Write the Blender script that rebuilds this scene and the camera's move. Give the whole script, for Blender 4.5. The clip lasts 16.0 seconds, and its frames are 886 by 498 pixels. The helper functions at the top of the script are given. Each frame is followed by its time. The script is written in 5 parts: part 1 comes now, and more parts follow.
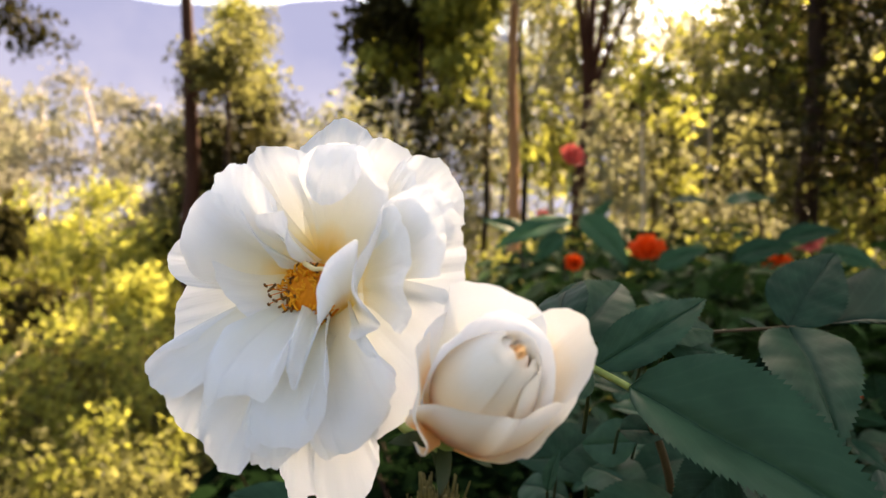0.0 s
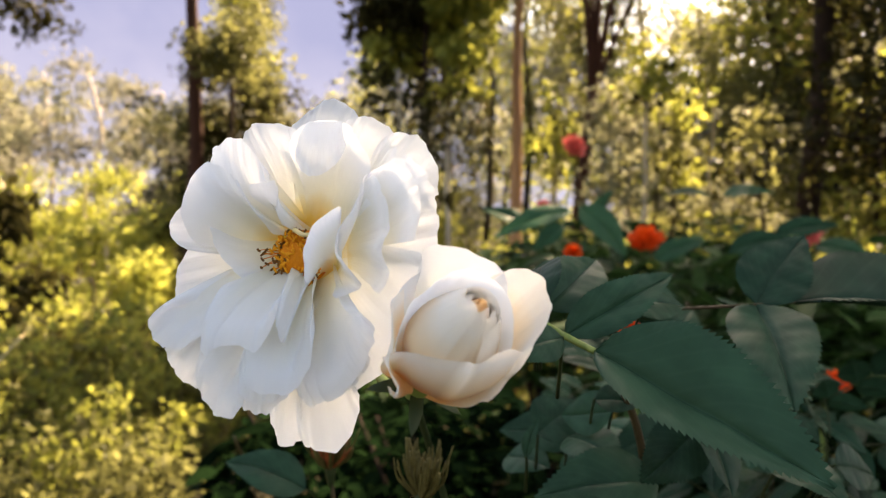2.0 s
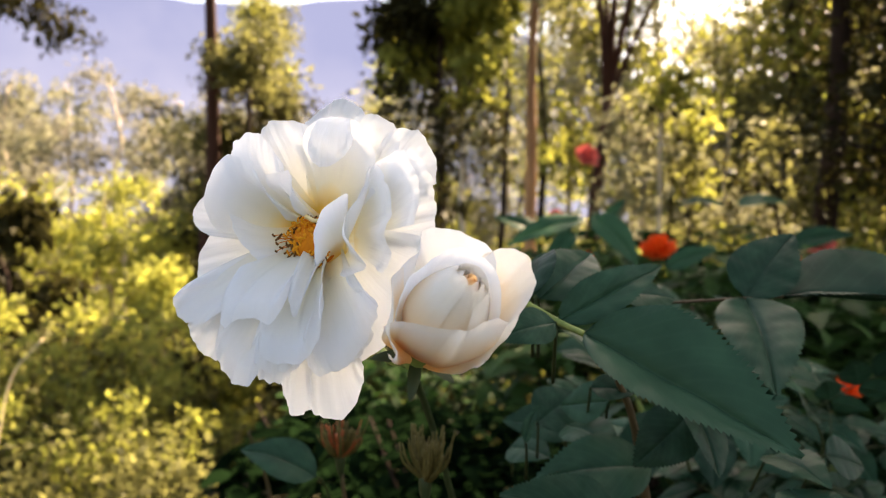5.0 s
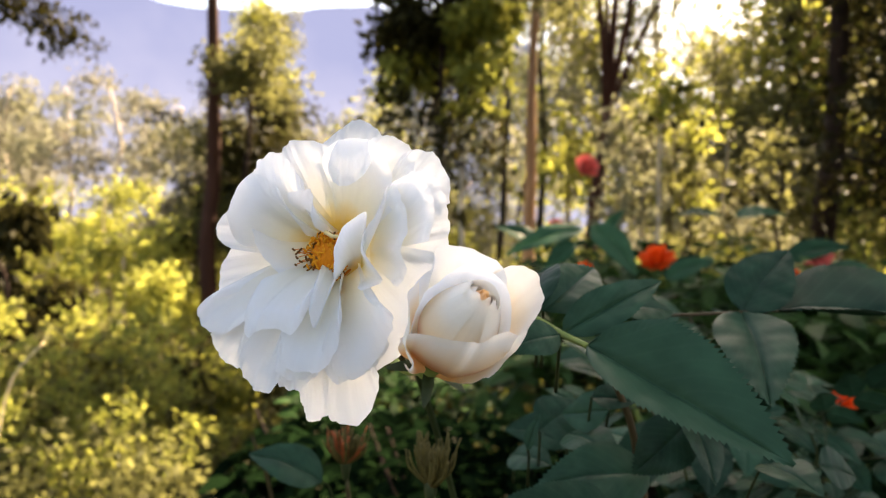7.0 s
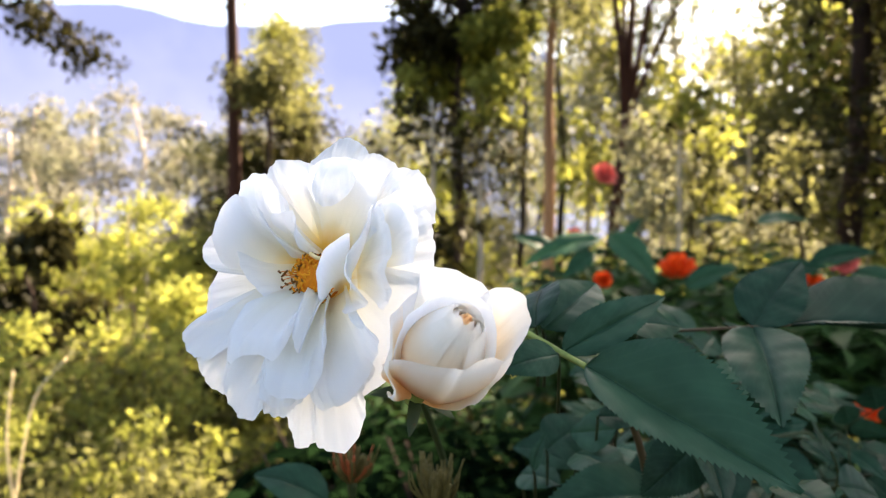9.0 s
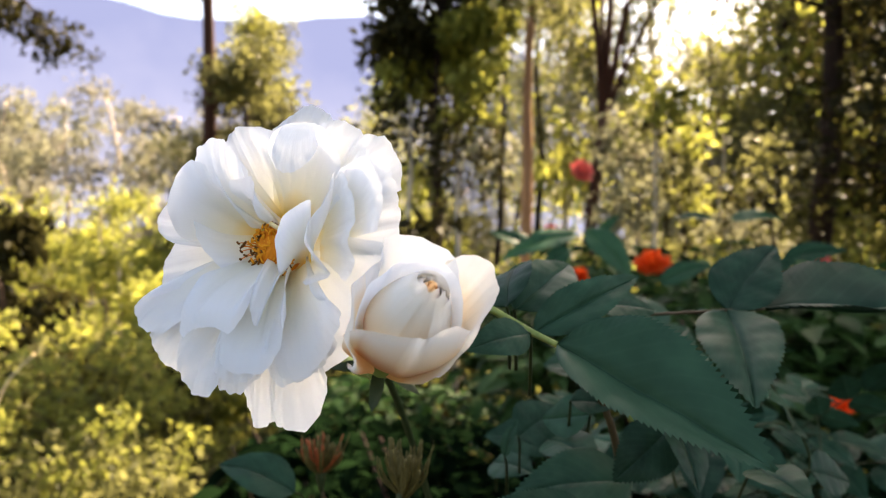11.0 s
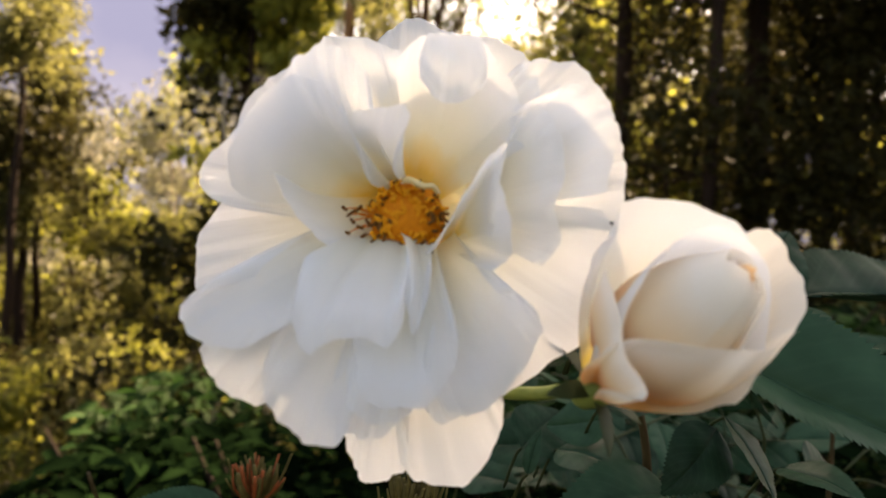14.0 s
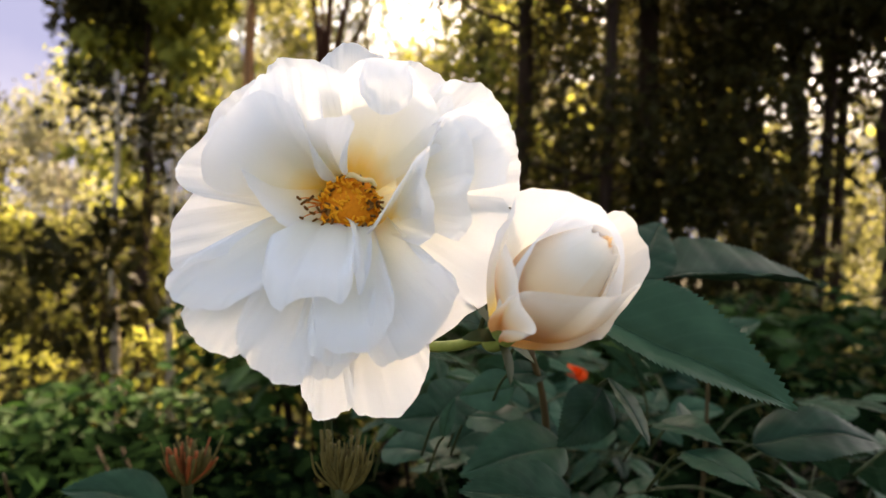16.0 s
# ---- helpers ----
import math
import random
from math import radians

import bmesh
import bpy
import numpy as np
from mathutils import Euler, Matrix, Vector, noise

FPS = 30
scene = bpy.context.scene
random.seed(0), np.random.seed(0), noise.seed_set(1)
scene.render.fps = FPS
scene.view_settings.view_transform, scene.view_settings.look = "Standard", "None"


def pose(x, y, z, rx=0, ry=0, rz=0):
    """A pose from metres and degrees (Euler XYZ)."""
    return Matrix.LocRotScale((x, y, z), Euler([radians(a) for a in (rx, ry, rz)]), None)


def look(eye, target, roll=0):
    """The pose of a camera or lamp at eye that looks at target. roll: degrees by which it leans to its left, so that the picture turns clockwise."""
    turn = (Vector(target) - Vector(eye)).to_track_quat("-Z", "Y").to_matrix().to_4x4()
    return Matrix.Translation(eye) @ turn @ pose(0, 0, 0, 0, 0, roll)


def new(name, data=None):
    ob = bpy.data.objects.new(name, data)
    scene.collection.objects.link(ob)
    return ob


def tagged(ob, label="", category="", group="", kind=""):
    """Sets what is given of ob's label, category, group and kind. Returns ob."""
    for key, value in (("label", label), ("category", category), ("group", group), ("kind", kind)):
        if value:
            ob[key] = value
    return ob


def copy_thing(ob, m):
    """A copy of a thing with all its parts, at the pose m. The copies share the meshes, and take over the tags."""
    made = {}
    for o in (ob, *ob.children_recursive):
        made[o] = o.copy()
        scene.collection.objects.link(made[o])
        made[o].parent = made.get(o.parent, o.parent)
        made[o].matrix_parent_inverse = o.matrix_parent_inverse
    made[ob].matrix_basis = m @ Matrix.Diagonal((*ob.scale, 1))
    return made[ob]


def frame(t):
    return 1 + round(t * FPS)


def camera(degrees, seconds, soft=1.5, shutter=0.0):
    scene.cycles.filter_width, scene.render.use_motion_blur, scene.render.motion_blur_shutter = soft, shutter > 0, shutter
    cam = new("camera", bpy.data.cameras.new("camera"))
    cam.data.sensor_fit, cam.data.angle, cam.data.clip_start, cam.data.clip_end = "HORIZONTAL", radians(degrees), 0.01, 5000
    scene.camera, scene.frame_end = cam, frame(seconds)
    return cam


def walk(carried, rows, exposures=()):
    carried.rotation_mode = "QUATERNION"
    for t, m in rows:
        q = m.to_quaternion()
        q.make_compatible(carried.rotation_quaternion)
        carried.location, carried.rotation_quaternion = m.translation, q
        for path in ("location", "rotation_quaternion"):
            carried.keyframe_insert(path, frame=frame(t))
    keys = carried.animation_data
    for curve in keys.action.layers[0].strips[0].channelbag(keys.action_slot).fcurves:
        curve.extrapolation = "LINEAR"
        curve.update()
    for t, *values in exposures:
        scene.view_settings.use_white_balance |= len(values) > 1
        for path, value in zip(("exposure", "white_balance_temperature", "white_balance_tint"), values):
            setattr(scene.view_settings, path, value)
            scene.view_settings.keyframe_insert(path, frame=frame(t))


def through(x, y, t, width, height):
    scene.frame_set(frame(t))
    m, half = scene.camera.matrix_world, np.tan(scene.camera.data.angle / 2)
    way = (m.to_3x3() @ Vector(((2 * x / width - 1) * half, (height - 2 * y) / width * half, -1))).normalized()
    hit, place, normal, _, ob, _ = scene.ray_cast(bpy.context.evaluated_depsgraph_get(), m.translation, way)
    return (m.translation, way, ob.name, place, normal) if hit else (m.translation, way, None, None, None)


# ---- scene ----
cam = camera(65.07, 16.0, 1.2)
cam.data.dof.use_dof = True
cam.data.dof.focus_distance, cam.data.dof.aperture_fstop = 0.205, 14.8
PATH = [
    (0, look((0.04696, -0.18131, 1.27299), (0.0501, 1.8140, 1.1355), 0.07)),
    (0.5, look((0.04806, -0.18011, 1.26986), (0.0688, 1.8142, 1.1206), -0.31)),
    (1, look((0.05085, -0.18032, 1.27036), (0.0438, 1.8117, 1.0924), -0.36)),
    (1.5, look((0.05087, -0.18667, 1.26390), (0.0472, 1.8063, 1.0966), -0.13)),
    (2, look((0.05386, -0.19834, 1.26848), (0.0499, 1.7949, 1.1038), 0.78)),
    (2.5, look((0.05352, -0.20362, 1.26300), (0.0388, 1.7877, 1.0772), 1.09)),
    (3, look((0.06132, -0.20727, 1.26245), (0.0569, 1.7844, 1.0801), 0.90)),
    (3.5, look((0.05424, -0.20472, 1.25696), (0.0245, 1.7867, 1.0746), 1.03)),
    (4, look((0.05596, -0.20055, 1.25676), (0.0169, 1.7915, 1.0828), 0.83)),
    (4.5, look((0.05930, -0.20857, 1.26072), (0.0168, 1.7852, 1.1084), 0.91)),
    (7, look((0.05491, -0.22775, 1.26585), (0.0123, 1.7685, 1.1514), 1.60)),
    (7.5, look((0.06128, -0.23439, 1.27140), (0.0415, 1.7626, 1.1635), 1.54)),
    (8, look((0.06088, -0.23957, 1.27463), (0.0626, 1.7564, 1.1472), 1.67)),
    (8.5, look((0.06745, -0.22402, 1.26782), (0.0604, 1.7686, 1.0960), 1.38)),
    (9, look((0.06459, -0.22080, 1.26882), (-0.0377, 1.7747, 1.1821), 0.70)),
    (11.5, look((0.06794, -0.21172, 1.25829), (0.0371, 1.7859, 1.1655), 1.20)),
    (12, look((0.05941, -0.21361, 1.25737), (0.0207, 1.7837, 1.1608), 1.19)),
    (12.5, look((0.05618, -0.21160, 1.25758), (0.0716, 1.7856, 1.1534), 1.10)),
    (13, look((0.04132, -0.20347, 1.26081), (0.1735, 1.7901, 1.1705), 1.89)),
    (13.5, look((0.00550, -0.16588, 1.25492), (0.3411, 1.8033, 1.1570), 2.25)),
    (14, look((-0.01403, -0.14469, 1.25147), (0.4949, 1.7867, 1.1480), 2.64)),
    (14.5, look((-0.02989, -0.13923, 1.24930), (0.6105, 1.7533, 1.1588), 3.86)),
    (15, look((-0.04891, -0.15158, 1.24833), (0.6669, 1.7140, 1.1633), 4.90)),
    (15.5, look((-0.04035, -0.17581, 1.24737), (0.7011, 1.6781, 1.1313), 4.31)),
    (16, look((-0.03010, -0.17780, 1.24786), (0.7310, 1.6696, 1.1601), 2.23)),
]
walk(cam, PATH, [(0.0, 3.19, 8550.0, 16.0), (4.5, 3.19, 8150.0, 16.0), (8.0, 3.33, 7800.0, 15.0), (8.4, 3.53, 7350.0, 15.0), (9.0, 3.44, 7200.0, 14.0), (11.5, 3.24, 7750.0, 16.0), (12.5, 3.24, 8050.0, 16.0), (13.5, 3.08, 8800.0, 17.0), (14.5, 3.06, 9600.0, 19.0), (15.3, 3.19, 9300.0, 19.0), (16.0, 3.34, 8700.0, 17.0)])
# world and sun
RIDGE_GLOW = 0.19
world = bpy.data.worlds.new("world")
scene.world = world
world.use_nodes = True
wn = world.node_tree.nodes
sky = wn.new("ShaderNodeTexSky")
sky.sky_type, sky.sun_disc = "NISHITA", False
SUN_BEARING, SUN_HEIGHT = 38.0, 45.0
sky.sun_elevation, sky.sun_rotation = radians(SUN_HEIGHT), radians(SUN_BEARING)
world.node_tree.links.new(sky.outputs[0], wn["Background"].inputs[0])
sky.dust_density = 3.0
wn["Background"].inputs[1].default_value = 0.06
sun = new("sun", bpy.data.lights.new("sun", "SUN"))
sun.data.energy, sun.data.angle, sun.data.color = 5.0, radians(0.6), (1.0, 0.87, 0.68)
sb, sh = radians(SUN_BEARING), radians(SUN_HEIGHT)
sun.matrix_world = look((40 * math.sin(sb), 40 * math.cos(sb), 30), (40 * math.sin(sb) - math.sin(sb) * math.cos(sh), 40 * math.cos(sb) - math.cos(sb) * math.cos(sh), 30 - math.sin(sh)))


# materials
def leafy(name, dark, light, through=0.4, gloss=0.45, scale=30.0, shine=0.12, each=False):
    """Thin leaf: two-tone colour by piece and by blotch, light passing through."""
    m = bpy.data.materials.new(name)
    m.use_nodes = True
    n, l = m.node_tree.nodes, m.node_tree.links
    b = n["Principled BSDF"]
    geo, tex, coord = n.new("ShaderNodeNewGeometry"), n.new("ShaderNodeTexNoise"), n.new("ShaderNodeTexCoord")
    tex.inputs["Scale"].default_value = scale
    tex.inputs["Detail"].default_value = 5.0
    l.new(coord.outputs["Object"], tex.inputs["Vector"])
    add = n.new("ShaderNodeMath")
    add.operation = "MULTIPLY_ADD"
    add.inputs[1].default_value = 0.6
    l.new(n.new("ShaderNodeObjectInfo").outputs["Random"] if each else geo.outputs["Random Per Island"], add.inputs[0])
    sc = n.new("ShaderNodeMath")
    sc.operation = "MULTIPLY_ADD"
    sc.inputs[1].default_value, sc.inputs[2].default_value = 0.8, -0.2
    l.new(tex.outputs["Fac"], sc.inputs[0])
    l.new(sc.outputs[0], add.inputs[2])
    mix = n.new("ShaderNodeMix")
    mix.data_type = "RGBA"
    mix.inputs[6].default_value, mix.inputs[7].default_value = (*dark, 1), (*light, 1)
    l.new(add.outputs[0], mix.inputs[0])
    l.new(mix.outputs[2], b.inputs["Base Color"])
    b.inputs["Roughness"].default_value = gloss
    b.inputs["Specular IOR Level"].default_value = shine
    tr, ms = n.new("ShaderNodeBsdfTranslucent"), n.new("ShaderNodeMixShader")
    l.new(mix.outputs[2], tr.inputs["Color"])
    ms.inputs[0].default_value = through
    l.new(b.outputs[0], ms.inputs[1])
    l.new(tr.outputs[0], ms.inputs[2])
    l.new(ms.outputs[0], n["Material Output"].inputs["Surface"])
    return m


def solid(name, dark, light, rough=0.8, scale=8.0, bump=0.3, stretch=(1, 1, 1)):
    m = bpy.data.materials.new(name)
    m.use_nodes = True
    n, l = m.node_tree.nodes, m.node_tree.links
    b = n["Principled BSDF"]
    tex, coord, mp = n.new("ShaderNodeTexNoise"), n.new("ShaderNodeTexCoord"), n.new("ShaderNodeMapping")
    mp.inputs["Scale"].default_value = stretch
    l.new(coord.outputs["Object"], mp.inputs["Vector"])
    l.new(mp.outputs[0], tex.inputs["Vector"])
    tex.inputs["Scale"].default_value, tex.inputs["Detail"].default_value = scale, 8.0
    mix = n.new("ShaderNodeMix")
    mix.data_type = "RGBA"
    mix.inputs[6].default_value, mix.inputs[7].default_value = (*dark, 1), (*light, 1)
    l.new(tex.outputs["Fac"], mix.inputs[0])
    l.new(mix.outputs[2], b.inputs["Base Color"])
    b.inputs["Roughness"].default_value = rough
    b.inputs["Specular IOR Level"].default_value = 0.15
    bp = n.new("ShaderNodeBump")
    bp.inputs["Strength"].default_value = bump
    l.new(tex.outputs["Fac"], bp.inputs["Height"])
    l.new(bp.outputs[0], b.inputs["Normal"])
    return m


def petal_stuff(name, base, body, rim, through=0.4, spread=0.0):
    """Petal: yellow at its foot, fine lengthwise veins, soft light passing through."""
    m = bpy.data.materials.new(name)
    m.use_nodes = True
    n, l = m.node_tree.nodes, m.node_tree.links
    b = n["Principled BSDF"]
    uv, sep, ramp = n.new("ShaderNodeUVMap"), n.new("ShaderNodeSeparateXYZ"), n.new("ShaderNodeValToRGB")
    l.new(uv.outputs[0], sep.inputs[0])
    tex, mp = n.new("ShaderNodeTexNoise"), n.new("ShaderNodeMapping")
    mp.inputs["Scale"].default_value = (38, 3.0, 1)
    l.new(uv.outputs[0], mp.inputs[0])
    l.new(mp.outputs[0], tex.inputs["Vector"])
    tex.inputs["Scale"].default_value, tex.inputs["Detail"].default_value = 1.0, 4.0
    blot = n.new("ShaderNodeTexNoise")
    blot.inputs["Scale"].default_value, blot.inputs["Detail"].default_value = 4.0, 3.0
    l.new(uv.outputs[0], blot.inputs["Vector"])
    add = n.new("ShaderNodeMath")
    add.operation = "MULTIPLY_ADD"
    add.inputs[1].default_value = 0.16
    l.new(blot.outputs["Fac"], add.inputs[0])
    l.new(sep.outputs[1], add.inputs[2])
    e = ramp.color_ramp.elements
    e[0].position, e[0].color = 0.24 + spread, (*base, 1)
    e[1].position, e[1].color = 0.95, (*rim, 1)
    mid = e.new(0.46 + spread)
    mid.color = (*body, 1)
    third = e.new(0.76 + spread / 2)
    third.color = tuple(0.35 * p + 0.65 * q for p, q in zip(body, rim)) + (1,)
    l.new(add.outputs[0], ramp.inputs[0])
    l.new(ramp.outputs[0], b.inputs["Base Color"])
    b.inputs["Roughness"].default_value = 0.6
    b.inputs["Specular IOR Level"].default_value = 0.25
    b.inputs["Sheen Weight"].default_value = 0.15
    bp = n.new("ShaderNodeBump")
    bp.inputs["Strength"].default_value, bp.inputs["Distance"].default_value = 0.15, 0.0008
    l.new(tex.outputs["Fac"], bp.inputs["Height"])
    l.new(bp.outputs[0], b.inputs["Normal"])
    tr, ms = n.new("ShaderNodeBsdfTranslucent"), n.new("ShaderNodeMixShader")
    l.new(ramp.outputs[0], tr.inputs["Color"])
    l.new(bp.outputs[0], tr.inputs["Normal"])
    ms.inputs[0].default_value = through
    l.new(b.outputs[0], ms.inputs[1])
    l.new(tr.outputs[0], ms.inputs[2])
    l.new(ms.outputs[0], n["Material Output"].inputs["Surface"])
    return m


def leaflet_stuff(name, dark, light, vein, through=0.2):
    """Rose leaflet: midrib and side veins, blotchy green, a dull sheen."""
    m = leafy(name, dark, light, through, 0.45, 5, shine=0.085, each=True)
    n, l = m.node_tree.nodes, m.node_tree.links
    b = n["Principled BSDF"]
    uv, sep = n.new("ShaderNodeUVMap"), n.new("ShaderNodeSeparateXYZ")
    l.new(uv.outputs[0], sep.inputs[0])

    def calc(op, a, c=None, v=0.0):
        k = n.new("ShaderNodeMath")
        k.operation = op
        l.new(a, k.inputs[0])
        if c is not None:
            l.new(c, k.inputs[1])
        else:
            k.inputs[1].default_value = v
        return k.outputs[0]

    u = calc("ABSOLUTE", calc("SUBTRACT", sep.outputs[0], v=0.5))
    band = calc("SINE", calc("SUBTRACT", calc("MULTIPLY", sep.outputs[1], v=58.0), calc("MULTIPLY", u, v=40.0)))
    side = calc("POWER", calc("MULTIPLY", calc("ADD", band, v=1.0), v=0.5), v=9.0)
    mid = calc("LESS_THAN", u, v=0.012)
    veins = calc("MAXIMUM", calc("MULTIPLY", side, v=0.07), calc("MULTIPLY", mid, v=0.1))
    old = b.inputs["Base Color"].links[0].from_socket
    mix = n.new("ShaderNodeMix")
    mix.data_type = "RGBA"
    mix.inputs[7].default_value = (*vein, 1)
    l.new(veins, mix.inputs[0])
    l.new(old, mix.inputs[6])
    l.new(mix.outputs[2], b.inputs["Base Color"])
    bp = n.new("ShaderNodeBump")
    bp.inputs["Strength"].default_value, bp.inputs["Distance"].default_value = 0.3, 0.0006
    bp.invert = True
    l.new(veins, bp.inputs["Height"])
    l.new(bp.outputs[0], b.inputs["Normal"])
    return m


PETAL = petal_stuff("petal_white", (0.86, 0.66, 0.17), (0.87, 0.84, 0.70), (0.85, 0.868, 0.89), 0.57)
# Cream petals; the tan foot is part apricot, part shade put into colour.
CREAM = petal_stuff("petal_cream", (0.88, 0.46, 0.17), (0.95, 0.76, 0.50), (0.93, 0.885, 0.81), 0.5, 0.20)
HEART = petal_stuff("petal_apricot", (0.93, 0.42, 0.10), (0.95, 0.56, 0.22), (0.95, 0.70, 0.40), 0.55)
ROSE_LEAF = leaflet_stuff("rose_leaf", (0.002, 0.010, 0.005), (0.027, 0.076, 0.040), (0.055, 0.11, 0.065), 0.10)
STEM = solid("green_stem", (0.10, 0.16, 0.04), (0.26, 0.30, 0.08), 0.5, 300, 0.1)
DISC = solid("stamen_disc", (0.50, 0.12, 0.005), (0.80, 0.27, 0.014), 0.7, 900, 0.6)
FILAMENT = solid("filament", (0.62, 0.15, 0.004), (0.80, 0.26, 0.012), 0.5, 500, 0.1)
ANTHER = solid("anther_brown", (0.05, 0.02, 0.005), (0.25, 0.10, 0.02), 0.7, 900, 0.3)
POLLEN = solid("anther_yellow", (0.6, 0.2, 0.008), (0.88, 0.38, 0.025), 0.7, 900, 0.3)
BUSH_LEAF = leafy("bush_leaf", (0.001, 0.005, 0.002), (0.026, 0.068, 0.016), 0.3, 0.6, 20, shine=0.04)
SHRUB_LEAF = leafy("shrub_leaf", (0.004, 0.015, 0.005), (0.06, 0.125, 0.03), 0.4, 0.5, 20, shine=0.1)
# Near-black leaf: deep shade below the roses is put into its colour.
DEEP_SHADE_LEAF = leafy("deep_shade_leaf", (0.0006, 0.002, 0.001), (0.006, 0.015, 0.005), 0.15, 0.7, 20, shine=0.0)
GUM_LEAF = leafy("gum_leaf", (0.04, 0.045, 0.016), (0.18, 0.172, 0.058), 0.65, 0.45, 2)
# Lit version of the gum leaf: low sun's yellow is put into the colour.
SUNLIT_TONE_LEAF = leafy("sunlit_tone_leaf", (0.09, 0.11, 0.024), (0.38, 0.37, 0.075), 0.65, 0.5, 2)
# Darkest tree leaf; the wood's shade is put into this colour.
SHADE_TONE_LEAF = leafy("shade_tone_leaf", (0.006, 0.006, 0.0025), (0.040, 0.036, 0.010), 0.4, 0.5, 2, shine=0.05)
# Two paler leaf tones; haze is put into their colour.
HAZE_PALE_LEAF = leafy("haze_pale_leaf", (0.10, 0.10, 0.07), (0.24, 0.225, 0.165), 0.4, 0.6, 2)
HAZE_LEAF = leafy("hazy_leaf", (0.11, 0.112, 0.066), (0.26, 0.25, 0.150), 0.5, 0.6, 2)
RED = leafy("orange_petal", (0.7, 0.05, 0.008), (0.9, 0.13, 0.02), 0.45, 0.5, 60)
PINK_RED = leafy("coral_petal", (0.58, 0.07, 0.06), (0.78, 0.20, 0.15), 0.45, 0.5, 60)
RED_TIP = solid("red_tip", (0.15, 0.025, 0.01), (0.34, 0.09, 0.025), 0.6, 400, 0.1)
STALK = solid("leaf_stalk", (0.012, 0.024, 0.008), (0.04, 0.05, 0.018), 0.5, 200, 0.1)
DRY = solid("dry_stamen", (0.028, 0.024, 0.007), (0.13, 0.10, 0.026), 0.7, 400, 0.1)
PETALOID = solid("petaloid", (0.6, 0.42, 0.16), (0.8, 0.66, 0.38), 0.6, 400, 0.1)
STRAW = solid("straw", (0.45, 0.34, 0.18), (0.7, 0.56, 0.34), 0.8, 60, 0.2)
CANE = solid("cane", (0.03, 0.032, 0.012), (0.09, 0.05, 0.025), 0.5, 60, 0.2)
# Rust-brown bark, brightened so that low sun is part of the colour.
SUNLIT_RUST_BARK = solid("sunlit_rust_bark", (0.16, 0.07, 0.035), (0.62, 0.34, 0.19), 0.9, 6, 0.6, (4, 4, 0.6))
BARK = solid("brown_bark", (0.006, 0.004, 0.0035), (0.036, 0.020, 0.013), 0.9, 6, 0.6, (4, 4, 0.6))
RED_BARK = solid("red_brown_bark", (0.014, 0.006, 0.004), (0.075, 0.030, 0.018), 0.9, 6, 0.6, (4, 4, 0.6))
PALE_BARK = solid("pale_bark", (0.3, 0.24, 0.17), (0.6, 0.5, 0.38), 0.8, 5, 0.4, (3, 3, 0.6))
SOIL = solid("forest_floor", (0.008, 0.007, 0.003), (0.035, 0.03, 0.012), 0.95, 1.5, 0.5)


# building helpers
def mesh_ob(name, verts, faces, mat, parent=None, label="", smooth=True):
    me = bpy.data.meshes.new(name)
    me.from_pydata(verts, [], faces)
    me.materials.append(mat)
    if smooth:
        me.polygons.foreach_set("use_smooth", [True] * len(me.polygons))
    ob = new(name, me)
    if parent:
        ob.parent = parent
    if label:
        ob["label"] = label
    return ob


def tube(pts, radii, sides=8):
    """Verts and faces of a closed tapered tube along points."""
    pts = [Vector(p) for p in pts]
    verts, faces = [], []
    side = None
    for i, p in enumerate(pts):
        d = (pts[min(i + 1, len(pts) - 1)] - pts[max(i - 1, 0)]).normalized()
        if side is None:
            side = d.orthogonal().normalized()
        side = (side - d * side.dot(d)).normalized()
        up = d.cross(side)
        for k in range(sides):
            a = 2 * math.pi * k / sides
            verts.append(p + (side * math.cos(a) + up * math.sin(a)) * radii[i])
    for i in range(len(pts) - 1):
        for k in range(sides):
            a, b = i * sides + k, i * sides + (k + 1) % sides
            faces.append((a, b, b + sides, a + sides))
    faces.append(tuple(range(sides))[::-1])
    faces.append(tuple(range((len(pts) - 1) * sides, len(pts) * sides)))
    return verts, faces


def leaves(rng, centres, spread, count, length, width, droop=0.4):
    """Folded four-cornered leaves scattered round clump centres."""
    centres = np.asarray(centres, float)
    n = len(centres) * count
    c = np.repeat(centres, count, 0)
    off = rng.normal(size=(n, 3))
    off /= np.linalg.norm(off, axis=1)[:, None] + 1e-9
    off *= (rng.random(n) ** 0.5)[:, None] * np.asarray(spread)
    p = c + off
    d = rng.normal(size=(n, 3))
    d[:, 2] -= droop
    d /= np.linalg.norm(d, axis=1)[:, None]
    s = np.cross(d, rng.normal(size=(n, 3)))
    s /= np.linalg.norm(s, axis=1)[:, None] + 1e-9
    k = rng.uniform(0.6, 1.25, n)[:, None]
    L, W = length * k, width * k
    nn = np.cross(d, s)
    verts = np.stack([p, p + d * L * 0.45 + s * W * 0.5 + nn * W * 0.15, p + d * L, p + d * L * 0.45 - s * W * 0.5 + nn * W * 0.15], 1).reshape(-1, 3)
    idx = np.arange(n)[:, None] * 4
    return verts.tolist(), np.concatenate([idx + [0, 1, 2], idx + [0, 2, 3]], 1).reshape(-1, 3).tolist()


EYE = Vector((0.05, -0.2, 1.27))


def spot(bearing, dist):
    """Plan place at a bearing right of straight ahead and a distance."""
    b = radians(bearing)
    return EYE.x + dist * math.sin(b), EYE.y + dist * math.cos(b)


